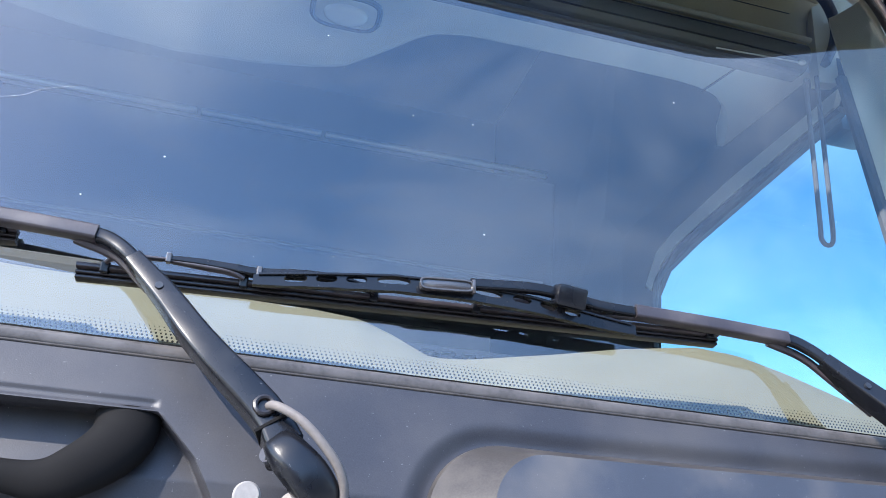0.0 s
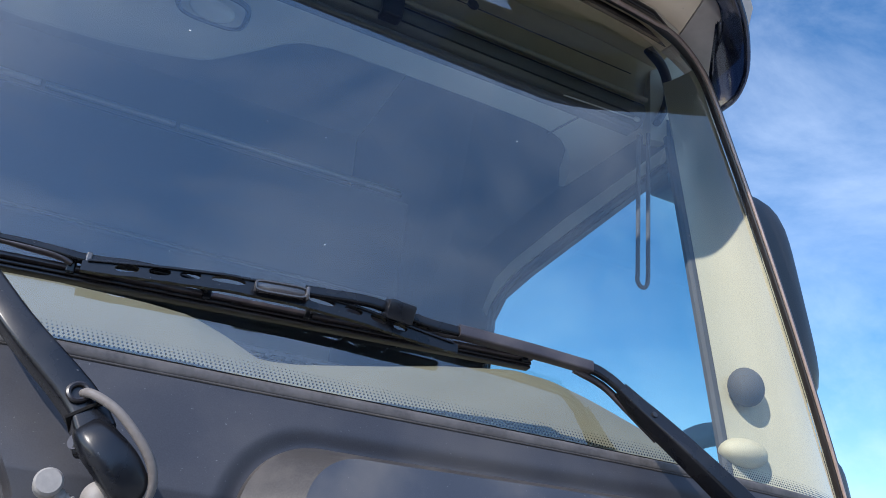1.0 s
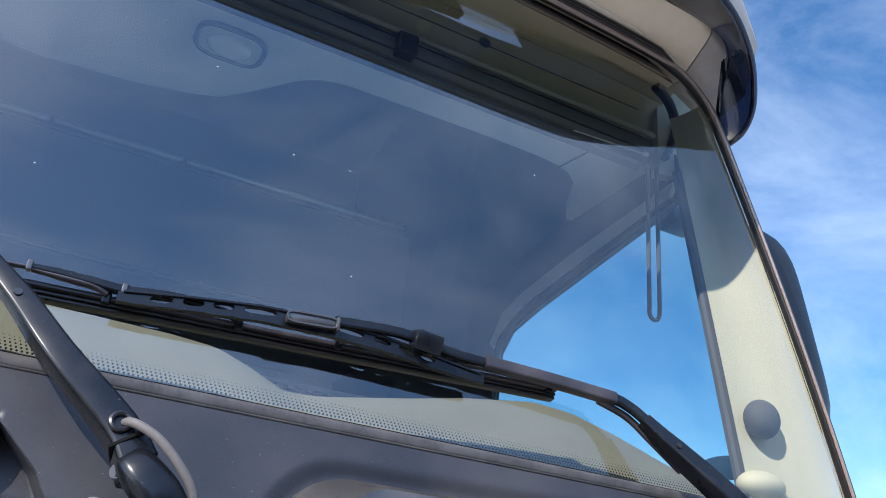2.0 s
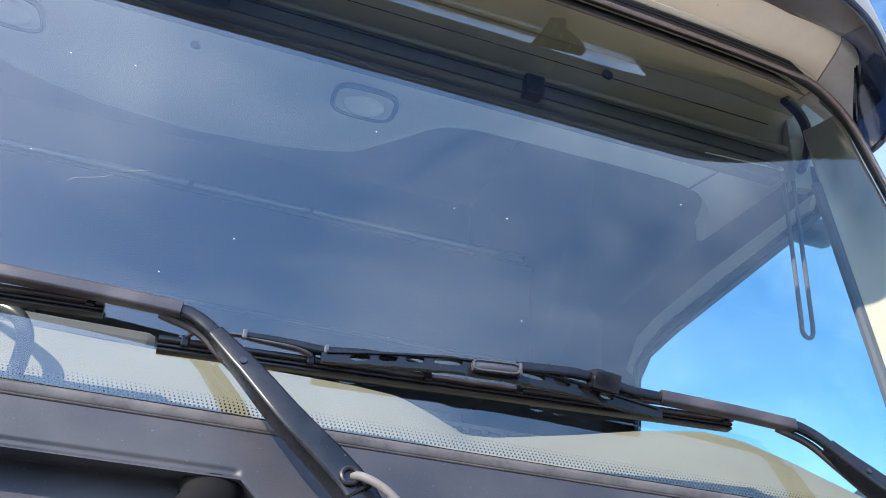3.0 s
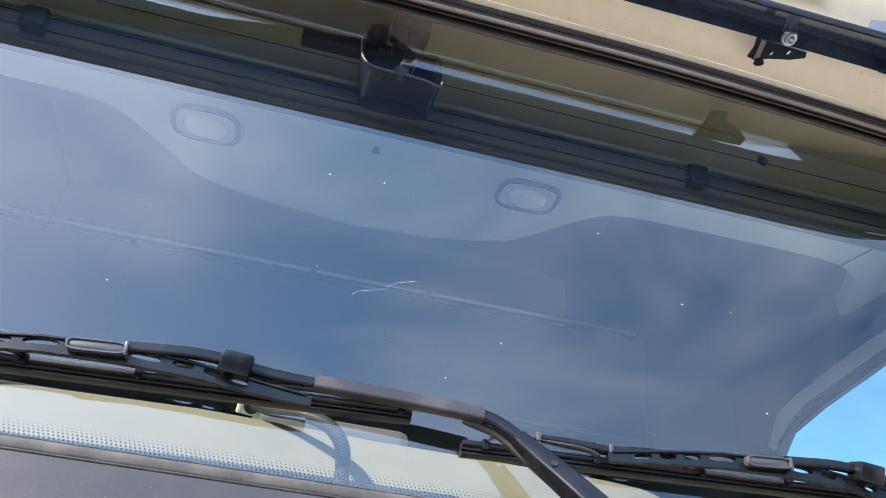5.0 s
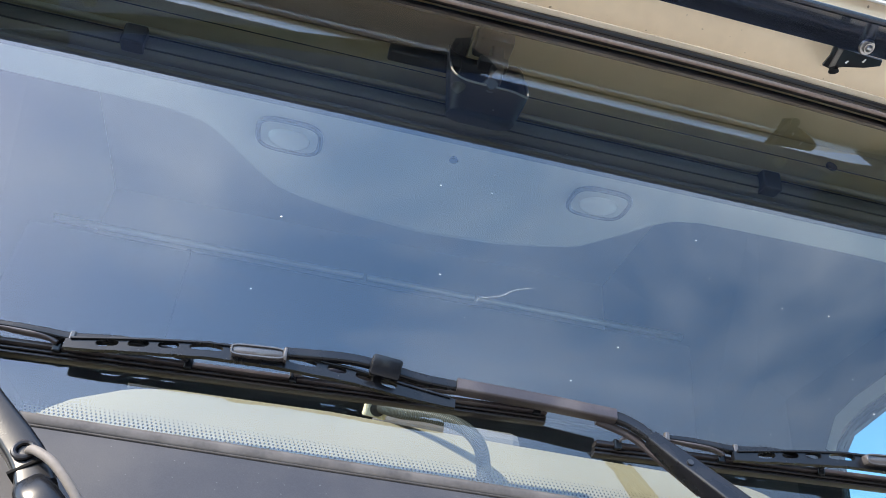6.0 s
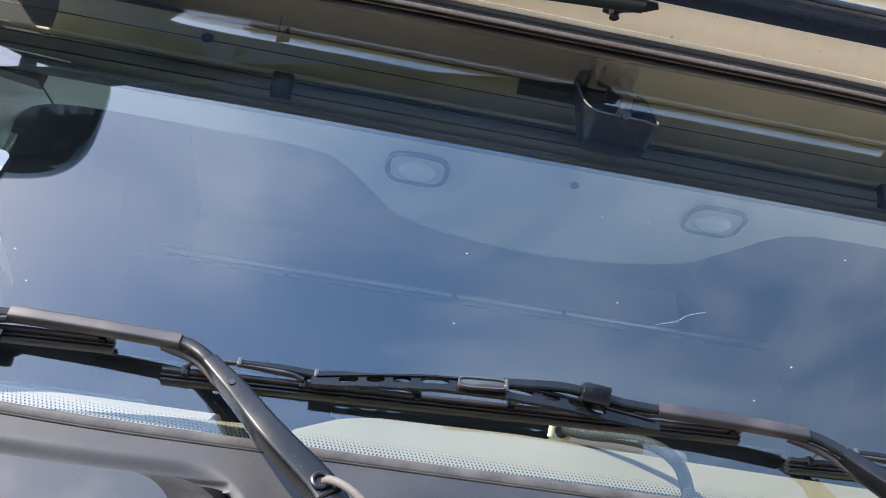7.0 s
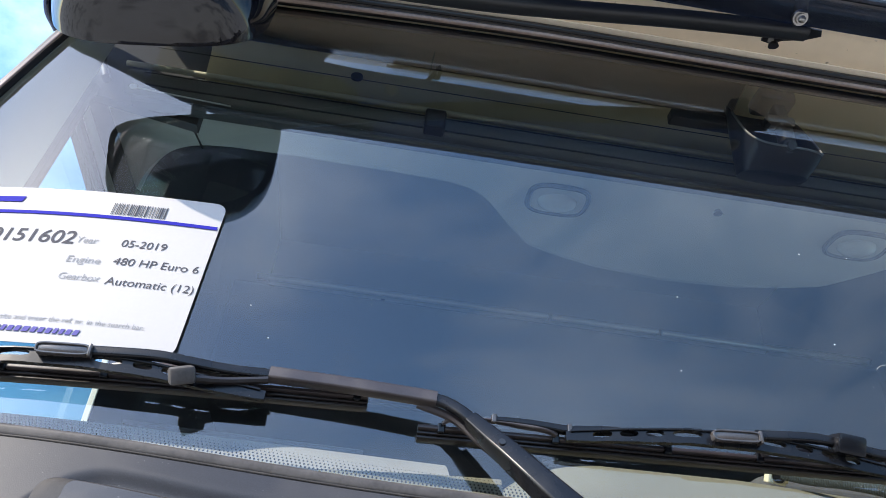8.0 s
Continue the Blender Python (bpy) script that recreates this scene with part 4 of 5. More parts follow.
loop = [(1.004, 0.262, 2.60), (1.004, 0.263, 2.34)] + [(1.0145 - 0.0105 * math.cos(a), 0.264, 2.331 - 0.0135 * math.sin(a)) for a in steps(0.1, math.pi - 0.1, 8)] + [(1.025, 0.263, 2.34), (1.025, 0.262, 2.61)]
sweep(bm, loop, circle(0.0036, 8), up=Vector((0, 1, 0)))
part("strap_loop", bm, M_DARK, truck, "long dark strap loop hanging by the window", smooth=True)

# ---- sun visor over the windscreen ----
V_EDGE = [((0, -0.066, 2.690), (0, 0.025, 2.738)), ((0.45, -0.066, 2.690), (0.45, 0.025, 2.738)), ((0.70, -0.066, 2.690), (0.67, 0.026, 2.738)), ((0.78, -0.064, 2.690), (0.76, 0.036, 2.747)),
          ((0.85, -0.057, 2.687), (0.83, 0.052, 2.764)), ((0.92, -0.034, 2.682), (0.90, 0.069, 2.775)), ((0.99, 0.006, 2.674), (0.982, 0.078, 2.776)), ((1.042, 0.048, 2.664), (1.030, 0.088, 2.768)),
          ((1.080, 0.090, 2.648), (1.050, 0.110, 2.734)), ((1.090, 0.125, 2.628), (1.052, 0.134, 2.692)), ((1.078, 0.150, 2.612), (1.062, 0.152, 2.632))]
V_HALF = list(zip(smooth_path([a for a, _ in V_EDGE], 5), smooth_path([b for _, b in V_EDGE], 5)))
flip_x = lambda p: Vector((-p.x, p.y, p.z))
V_ALL = [(flip_x(a), flip_x(b)) for a, b in V_HALF[:0:-1]] + V_HALF


def visor_point(i, v):
    f, r = V_ALL[i]
    return r + (f - r) * v + Vector((0, 0, 0.008 * math.sin(math.pi * v)))


visor = empty("sun_visor", truck)
tagged(visor, "glossy black curved outside sun visor on brackets")
VX = range(len(V_ALL))
bm = bmesh.new()
sheet(bm, visor_point, VX, steps(0, 1, 10), (0, 0, 0.006))
part("blade", bm, M_VISOR, visor, smooth=True)
bm = bmesh.new()
sweep(bm, [visor_point(i, 1.0) + Vector((0, 0, 0.003)) for i in VX], circle(0.005, 8))
part("front_lip", bm, M_VISOR, visor, smooth=True)
for sx in (-1, 1):
    rise = [f for f, _ in V_ALL if 0.575 < sx * f.x < 1.0]
    rise.sort(key=lambda p: sx * p.x)
    bm = bmesh.new()
    sheet(bm, lambda i, v: rise[i] + Vector((0, 0.046 * v, 0.105 * v)) * min(1.0, 0.2 + 1.1 * math.sqrt(i / 3)), range(len(rise)), steps(0, 1, 6), (0, 0.004, -0.002))
    part("upper_shell", bm, M_NAVY, visor, "navy shell rising from the visor's end", smooth=True)
for sx in (-1, 1):
    ends = [r for _, r in V_ALL if sx * r.x > 0.715]
    bm = bmesh.new()
    sheet(bm, lambda i, v: ends[i].lerp(Vector(roof_front(ends[i].x, 0.30)) + Vector((0, 0.004, 0.0)), v), range(len(ends)), steps(0, 1, 4), (0, 0.003, 0.002))
    part("end_filler", bm, M_VISOR, visor, smooth=True)
for bx in (-0.57, 0.0, 0.57):
    bracket = empty("visor_bracket", truck)
    tagged(bracket, "black folded steel visor bracket with a bolt")
    bm = bmesh.new()
    wide, off = (1.0, 0.0) if bx > -0.5 else (0.26, 0.041)
    slab(bm, [(bx + off + wide * dx, y, z) for dx, y, z in ((-0.066, 0.026, 2.739), (0.020, 0.030, 2.740), (0.026, 0.042, 2.742), (0.008, 0.054, 2.744), (-0.022, 0.064, 2.746), (-0.036, 0.076, 2.749), (-0.052, 0.072, 2.748), (-0.057, 0.048, 2.743))[:8 if wide == 1 else 4]], (0, 0, 0.003))
    if wide == 1:
        bmesh.ops.create_cone(bm, cap_ends=True, segments=14, radius1=0.008, radius2=0.006, depth=0.008, matrix=pose(bx - 0.033, 0.072, 2.745, 15, 0, 0))
    part("plate", bm, M_BLACKP, bracket)
    bm = bmesh.new()
    slab(bm, [(bx + off + wide * dx, y, z) for dx, y, z in ((-0.058, 0.027, 2.7372), (-0.050, 0.027, 2.7372), (-0.034, 0.070, 2.7458), (-0.042, 0.071, 2.7460))], (0, 0, 0.003))
    part("worn_edge", bm, M_STUD, bracket, "pale worn fold of the plate")
    for hx, hy in ((-0.025, 0.050), (-0.004, 0.039)):
        bm = bmesh.new()
        hx = off + wide * hx
        box(bm, (bx + hx - 0.0014, hy - 0.004, 2.7385 + (hy - 0.026) * 0.19), (bx + hx + 0.0014, hy + 0.004, 2.7420 + (hy - 0.026) * 0.19))
        part("slot", bm, M_ROOF, bracket)
    bm = bmesh.new()
    bmesh.ops.create_cone(bm, cap_ends=True, segments=14, radius1=0.006, radius2=0.008, depth=0.010, matrix=pose(bx, 0.128, 2.770, 20, 0, 0))
    part("screw", bm, M_BLACKP, bracket)
    bm = bmesh.new()
    bmesh.ops.create_cone(bm, cap_ends=True, segments=20, radius1=0.011, radius2=0.012, depth=0.004, matrix=pose(bx - 0.030, 0.004, 2.727, -28, 0, 0))
    bmesh.ops.create_cone(bm, cap_ends=True, segments=20, radius1=0.0075, radius2=0.008, depth=0.005, matrix=pose(bx - 0.030, 0.002, 2.7235, -28, 0, 0))
    bmesh.ops.create_uvsphere(bm, u_segments=14, v_segments=8, radius=0.0055, matrix=pose(bx - 0.030, 0.001, 2.721))
    part("bolt", bm, M_METAL, bracket, "bright round bolt head", smooth=True)

# ---- front mirror on its arm ----
mirror = empty("front_mirror", truck)
tagged(mirror, "black front mirror on a long arm before the windscreen")
# frame of the mirror: right, up along the face, and out of the face
m_r = Vector((0.98, 0.0, 0.17)).normalized()
m_n = Vector((0.12, 0.93, -0.34)).normalized()
m_u = m_n.cross(m_r).normalized() * -1
if m_u.z < 0:
    m_u = -m_u
m_n = (m_n - m_r * m_n.dot(m_r)).normalized()
m_u = (m_u - m_n * m_u.dot(m_n)).normalized()
M_C = Vector((-0.862, -0.024, 2.492))


def oval(w_top, w_bot, h, k):
    c, s = math.cos(k), math.sin(k)
    p = 0.30 if s > 0 else 0.66
    a = math.copysign(abs(c) ** p, c)
    b = math.copysign(abs(s) ** p, s)
    w = w_bot + (w_top - w_bot) * (b + 1) / 2
    return a * w, b * h


bm = bmesh.new()
def bowl(k, v):
    a, b = oval(0.131, 0.112, 0.086, k)
    r = math.cos(v * math.pi / 2)
    return M_C + m_r * a * r + m_u * b * r - m_n * (0.004 + 0.105 * math.sin(v * math.pi / 2))


sheet(bm, bowl, steps(0, 2 * math.pi, 56), [0.0, 0.03] + steps(0.1, 0.9, 14) + [0.95, 0.985])
bmesh.ops.remove_doubles(bm, verts=bm.verts, dist=0.0003)
bmesh.ops.holes_fill(bm, edges=[e for e in bm.edges if len(e.link_faces) == 1], sides=0)
part("housing", bm, M_GLOSSBLACK, mirror, "glossy black housing", smooth=True)
bm = bmesh.new()
sheet(bm, lambda k, v: M_C + m_r * oval(0.121, 0.102, 0.077, k)[0] * v + m_u * oval(0.121, 0.102, 0.077, k)[1] * v + m_n * (0.004 - 0.008 * v * v), steps(0, 2 * math.pi, 48), [0.02] + steps(0.15, 1, 8))
bmesh.ops.remove_doubles(bm, verts=bm.verts, dist=0.0003)
part("mirror_glass", bm, M_MIRROR, mirror, "convex mirror glass", smooth=True)
bm = bmesh.new()
sweep(bm, smooth_path([(0.0, 0.040, 2.744), (-0.20, 0.032, 2.716), (-0.47, 0.018, 2.668), (-0.70, -0.010, 2.628), (-0.84, -0.036, 2.612), (-0.880, -0.044, 2.598)], 6), rounded(0.026, 0.022, 0.008))
part("arm", bm, M_BLACKP, mirror, smooth=True)
bm = bmesh.new()
sweep(bm, [M_C + m_u * 0.07 - m_n * 0.02, M_C + m_u * 0.118 - m_n * 0.020], circle(0.012, 12), up=Vector((0, 1, 0)))
part("stalk", bm, M_BLACKP, mirror, smooth=True)

# ---- door mirrors ----
def door_mirror(sign):
    dm = empty("door_mirror", truck)
    tagged(dm, "tall black door mirror housings beside the pillar")
    for z0, z1 in ((2.19, 2.575), (1.95, 2.125)):
        bm = bmesh.new()
        sheet(bm, lambda t, v: (sign * (1.312 - 0.22 * (z0 + (z1 - z0) * v - 2.3) + 0.096 * math.copysign(abs(math.cos(t)) ** 0.6, math.cos(t)) * (1 - abs(2 * v - 1) ** 6) ** 0.4), 0.30 + 0.06 * math.copysign(abs(math.sin(t)) ** 0.8, math.sin(t)) * (1 - abs(2 * v - 1) ** 6) ** 0.4, z0 + (z1 - z0) * v), steps(0, 2 * math.pi, 36), [0.0, 0.01, 0.03, 0.06] + steps(0.1, 0.9, 12) + [0.94, 0.97, 0.99, 1.0])
        bmesh.ops.remove_doubles(bm, verts=bm.verts, dist=0.0005)
        part("housing", bm, M_BLACKP, dm, smooth=True)
    for arm in ([(1.19, 0.36, 2.60), (1.23, 0.35, 2.615), (1.31, 0.33, 2.55)], [(1.16, 0.40, 2.05), (1.19, 0.395, 2.095), (1.25, 0.377, 2.134), (1.33, 0.34, 2.14)]):
        bm = bmesh.new()
        sweep(bm, smooth_path([(sign * x, y, z) for x, y, z in arm], 6), circle(0.014 if arm[0][2] > 2.3 else 0.021, 12))
        part("arm", bm, M_GREYTRIM, dm, smooth=True)
    bm = bmesh.new()
    box(bm, (sign * 1.27 - 0.045, 0.44, 2.652), (sign * 1.27 + 0.045, 0.51, 2.690), 0.014)
    part("kerb_mirror", bm, M_BLACKP, dm, smooth=True)


door_mirror(1)
door_mirror(-1)

# ---- windscreen wipers ----
def rod(bm, path, w, h, c=0.002, scales=None):
    sweep(bm, path, rounded(w, h, c), up=Vector((0, -0.98, 0.2)), scales=scales)


def wiper(px, loose=False):
    """One wiper: hinged arm from its pivot, plastic sleeve, bridge with slots, yokes, rubber blade and hose."""
    wp = empty("wiper", truck)
    tagged(wp, "black windscreen wiper with its nozzle block hanging loose" if loose else "black windscreen wiper lying along the foot of the glass")
    def near(y, z, k):
        d = 0.28 * (-0.012 - y) * k
        return y + d, z + 0.35 * d
    def P(dx, y, z):
        y, z = near(y, z, ease((y + 0.105) / 0.045))
        return Vector((px + dx, y, z))
    gy = lambda dx, z: glass_y(px + dx, z) - glass_y(0.3, z)
    def Q(dx, y, z):
        off = gy(dx, z)
        y, z = near(y, z, 1.0)
        return Vector((px + dx, y + off, z))
    # arm: tapered channel
    bm = bmesh.new()
    spine = smooth_path([P(-0.028, -0.112, 1.912), P(-0.045, -0.103, 1.936), P(-0.093, -0.091, 1.977), P(-0.126, -0.075, 2.0105), P(-0.142, -0.067, 2.026), P(-0.158, -0.058, 2.042)], 4)
    rod(bm, [p + Vector((0, 0.005, 0)) for p in spine], 0.0235, 0.027, 0.0034, [1.06 - 0.50 * (i / (len(spine) - 1)) for i in range(len(spine))])
    part("arm", bm, M_WIPER, wp, "tapered black steel arm", smooth=True)
    bm = bmesh.new()
    bmesh.ops.create_cone(bm, cap_ends=True, segments=14, radius1=0.0030, radius2=0.0030, depth=0.0030, matrix=Matrix.Translation(P(-0.133, -0.0762, 2.018)) @ pose(0, 0, 0, 70))
    part("rivet", bm, M_BLACKP, wp)
    # hinge and pivot
    bm = bmesh.new()
    rod(bm, smooth_path([P(-0.034, -0.110, 1.916), P(-0.025, -0.118, 1.907), P(-0.013, -0.1215, 1.896), P(-0.003, -0.119, 1.884), P(0.000, -0.108, 1.875)], 4), 0.025, 0.022, 0.007, [0.80, 0.9, 0.96, 1.0, 1.04, 1.06, 1.08, 1.1, 1.12, 1.12, 1.1, 1.08, 1.02, 0.95, 0.86, 0.75, 0.6])
    part("pivot_cap", bm, M_WIPER, wp, "rounded black pivot cap", smooth=True)
    bm = bmesh.new()
    bmesh.ops.create_cone(bm, cap_ends=True, segments=16, radius1=0.007, radius2=0.007, depth=0.020, matrix=Matrix.Translation(P(-0.028, -0.110, 1.905)) @ pose(0, 0, 0, 0, 90, -35))
    part("hinge_pin", bm, M_WIPER, wp, smooth=True)
    bm = bmesh.new()
    bmesh.ops.create_cone(bm, cap_ends=True, segments=16, radius1=0.015, radius2=0.012, depth=0.09, matrix=Matrix.Translation(P(0.003, -0.068, 1.868)) @ pose(0, 0, 0, 80))
    part("pivot_shaft", bm, M_HOSE, wp, smooth=True)
    bm = bmesh.new()
    bmesh.ops.create_uvsphere(bm, u_segments=20, v_segments=12, radius=0.0118, matrix=Matrix.Translation(P(-0.016, -0.102, 1.8755)))
    part("pivot_nut", bm, M_NUT, wp, "pale grey rounded nut under the cap", smooth=True)
    bm = bmesh.new()
    bmesh.ops.create_cone(bm, cap_ends=True, segments=18, radius1=0.0062, radius2=0.0055, depth=0.004, matrix=Matrix.Translation(P(-0.0385, -0.1075, 1.9080)) @ pose(0, 0, 0, 80, 0, -40))
    part("hinge_rivet", bm, M_SLEEVE, wp, "small worn rivet", smooth=True)
    bm = bmesh.new()
    box(bm, (-0.0122, -0.0146, -0.0012), (0.0122, 0.012, 0.0012), 0.0004, Matrix.Translation(P(-0.0368, -0.1026, 1.9245)) @ pose(0, 0, 0, -18, -36, 0))
    part("hinge_gap", bm, M_SHADE_BLACK, wp, "dark joint between arm and hinge")
    # rod to the bend and the sleeve
    bm = bmesh.new()
    path = smooth_path([P(-0.138, -0.062, 2.023), P(-0.160, -0.055, 2.044), P(-0.176, -0.047, 2.056), P(-0.190, -0.043, 2.061), P(-0.215, -0.041, 2.063)], 5)
    rod(bm, path, 0.0115, 0.008, 0.003)
    part("rod", bm, M_WIPER, wp, smooth=True)
    bm = bmesh.new()
    rod(bm, smooth_path([Q(-0.189, -0.043, 2.0612), Q(-0.26, -0.039, 2.0650), Q(-0.340, -0.036, 2.0670)], 4), 0.0125, 0.012, 0.0022)
    part("sleeve", bm, M_SLEEVE, wp, "worn brownish plastic sleeve", smooth=True)
    sag = 0.0050 if loose else 0.0010
    bm = bmesh.new()
    rod(bm, smooth_path([Q(-0.335, -0.036, 2.0668), Q(-0.375, -0.041, 2.0665 - sag * 0.4), Q(-0.41, -0.047, 2.0695 - sag), Q(-0.44, -0.050, 2.0705 - sag), Q(-0.495, -0.050, 2.0655 - sag * 0.6)], 5), 0.0095, 0.007, 0.002)
    part("rod_end", bm, M_WIPER, wp, smooth=True)
    # nozzle block
    bm = bmesh.new()
    at = Q(-0.411, -0.062, 2.046) if loose else Q(-0.407, -0.050, 2.0665)
    k = 0.80 if loose else 1.0
    box(bm, (-0.0135 * k, -0.011 * k, -0.0095 * k), (0.0135 * k, 0.010 * k, 0.0095 * k), 0.0028, Matrix.Translation(at) @ pose(0, 0, 0, 24 if loose else 14, -20 if loose else 5, 14 if loose else 0))
    part("nozzle_block", bm, M_LIP if loose else M_WIPER, wp, "small grey nozzle block" if loose else "small dark nozzle block", smooth=True)
    if loose:
        bm = bmesh.new()
        sweep(bm, smooth_path([Q(-0.400, -0.055, 2.047), Q(-0.375, -0.046, 2.052), Q(-0.34, -0.040, 2.060)], 5), circle(0.0035, 8))
        part("nozzle_hose", bm, M_RUBBER, wp, smooth=True)
    # clip
    bm = bmesh.new()
    place = Matrix.Translation(Q(-0.519, -0.050, 2.0590)) @ pose(0, 0, 0, 0, -4, 0)
    box(bm, (-0.020, -0.007, -0.0048), (0.024, 0.008, 0.0048), 0.0022, place)
    rim_line = [(0.022 * math.copysign(abs(math.cos(k)) ** 0.35, math.cos(k)) + 0.002, 0.0046 * math.copysign(abs(math.sin(k)) ** 0.5, math.sin(k))) for k in steps(0, 2 * math.pi, 28)]
    sweep(bm, [place @ Vector((a, -0.0074, b)) for a, b in rim_line], circle(0.0011, 6), caps=False, up=Vector((0, -1, 0)))
    box(bm, (0.0235, -0.009, -0.006), (0.0265, 0.009, 0.006), 0.001, place)
    part("clip", bm, M_CLIP, wp, "brown plastic blade clip with a shiny rim", smooth=True)
    # bridge with slots
    zt_table = [(-0.672, 2.0455), (-0.62, 2.0525), (-0.56, 2.0590), (-0.50, 2.0610), (-0.44, 2.0590), (-0.38, 2.0530), (-0.34, 2.0500)]
    zt = lambda dx: lerp_table(zt_table, dx) - 0.9 * sag
    yt = lambda dx: -0.036 - 0.010 * math.sin(math.pi * min(1, max(0, (dx + 0.672) / 0.33)))
    holes = [(-0.648, -0.630), (-0.623, -0.606), (-0.599, -0.582), (-0.574, -0.546), (-0.492, -0.466), (-0.457, -0.440), (-0.432, -0.416), (-0.409, -0.394)]
    bm = bmesh.new()
    cuts = [-0.672] + [c for a, b in holes for c in (a - 0.0008, b + 0.0008)] + [-0.340]
    face = lambda d, h, side: Q(d, yt(d) + (-0.0036 if side else 0.0036) + 0.2 * (h - 0.002), zt(d) + h)
    h1 = 0.0046
    low = lambda d: -0.0040 - 0.0055 * math.sin(math.pi * (d + 0.672) / 0.332) ** 0.7 if -0.672 < d < -0.340 else -0.0040
    for k, (a, b) in enumerate(zip(cuts, cuts[1:])):
        if k % 2 == 0:
            ds = steps(a, b, max(1, int((b - a) / 0.01)))
            for d0, d1 in zip(ds, ds[1:]):
                for side in (0, 1):
                    bm.faces.new([bm.verts.new(face(d, h, side)) for d, h in ((d0, low(d0)), (d1, low(d1)), (d1, h1), (d0, h1))])
            continue
        mid, half, cz, rz, h0 = (a + b) / 2, (b - a) / 2, 0.0004, 0.0031, low((a + b) / 2)
        angles = [math.atan2(h - cz, d) for d, h in ((half, h1), (-half, h1), (-half, h0), (half, h0))]
        angles = sorted(set(round(v, 6) for v in angles + steps(-math.pi, math.pi, 20)[1:]))
        rings = {}
        for side in (0, 1):
            outer, inner = [], []
            for v in angles:
                c, t = math.cos(v), math.sin(v)
                r = min(half / abs(c) if abs(c) > 1e-5 else 9, ((h1 - cz) if t > 0 else (cz - h0)) / abs(t) if abs(t) > 1e-5 else 9)
                outer.append(bm.verts.new(face(mid + r * c, cz + r * t, side)))
                inner.append(bm.verts.new(face(mid + (half - 0.0008) * math.copysign(abs(c) ** 0.7, c), cz + rz * math.copysign(abs(t) ** 0.8, t), side)))
            rings[side] = inner
            for i in range(len(angles)):
                j = (i + 1) % len(angles)
                bm.faces.new((outer[i], outer[j], inner[j], inner[i]))
        for i in range(len(angles)):
            j = (i + 1) % len(angles)
            bm.faces.new((rings[0][i], rings[0][j], rings[1][j], rings[1][i]))
    for edge in (low, lambda d: h1):
        ds = steps(cuts[0], cuts[-1], 36)
        for d0, d1 in zip(ds, ds[1:]):
            bm.faces.new([bm.verts.new(face(d, edge(d), side)) for d, side in ((d0, 0), (d1, 0), (d1, 1), (d0, 1))])
    for d in (cuts[0], cuts[-1]):
        bm.faces.new([bm.verts.new(face(d, h, side)) for h, side in ((low(d), 0), (h1, 0), (h1, 1), (low(d), 1))])
    bmesh.ops.remove_doubles(bm, verts=bm.verts, dist=0.00005)
    rod(bm, [Q(d, yt(d) - 0.0042, zt(d) + 0.0044) for d in steps(-0.668, -0.345, 30)], 0.0022, 0.0022, 0.0006)
    part("bridge", bm, M_WIPER, wp, "black blade bridge with oval slots")
    # blade: stacked strips
    zb = lambda dx: 2.0365 + 0.0215 * (dx + 0.805) / 0.56
    line = [d for d in steps(-0.805, -0.250, 14)]
    for dy, dz, w, h, m in ((-0.0175, 0.0050, 0.0038, 0.011, M_SLEEVE), (-0.0145, 0.0008, 0.0026, 0.009, M_RUBBER), (-0.0125, -0.0026, 0.0026, 0.009, M_RUBBER)):
        bm = bmesh.new()
        rod(bm, [Q(d, dy, zb(d) + dz) for d in line], w, h, 0.0007)
        part("blade_strip", bm, m, wp, "black rubber blade strip", smooth=True)
    # yokes: levers from the bridge's ends to the blade
    for pts, w in (([(-0.738, 0.0115), (-0.715, 0.0110), (-0.690, 0.0095), (-0.668, 0.0080), (-0.630, 0.0105), (-0.600, 0.0090), (-0.582, 0.0060), (-0.573, 0.0030)], 0.0068),
                   ([(-0.784, 0.0035), (-0.778, 0.0075), (-0.765, 0.0095), (-0.738, 0.0105)], 0.0030),
                   ([(-0.738, 0.0100), (-0.710, 0.0085), (-0.690, 0.0070), (-0.679, 0.0030)], 0.0050),
                   ([(-0.484, 0.0030), (-0.470, 0.0070), (-0.430, 0.0085), (-0.385, 0.0085), (-0.345, 0.0080), (-0.318, 0.0070)], 0.0062),
                   ([(-0.377, 0.0030), (-0.362, 0.0065), (-0.335, 0.0080), (-0.300, 0.0085), (-0.272, 0.0075), (-0.260, 0.0035)], 0.0075)):
        bm = bmesh.new()
        path = smooth_path([Q(d, -0.030 - 0.4 * (h - 0.003), zb(d) + 0.003 + h) for d, h in pts], 4)
        n = len(path) - 1
        rod(bm, path, w, 0.007, 0.0015, [0.65 + 0.45 * math.sin(math.pi * i / n) for i in range(n + 1)])
        part("yoke", bm, M_WIPER if w > 0.0066 and len(pts) > 6 else M_YOKE, wp, "thin curved lever", smooth=True)
    for d, h in ((-0.738, 0.0115), (-0.668, 0.0085), (-0.318, 0.0075)):
        bm = bmesh.new()
        box(bm, (-0.0022, -0.0030, -0.0042), (0.0022, 0.0030, 0.0042), 0.0010, Matrix.Translation(Q(d, -0.0345, zb(d) + 0.003 + h)))
        part("joint_clip", bm, M_CLIP, wp, "worn joint clip")
    # claws that grip the blade
    for d in (-0.784, -0.679, -0.573, -0.484, -0.377, -0.260):
        bm = bmesh.new()
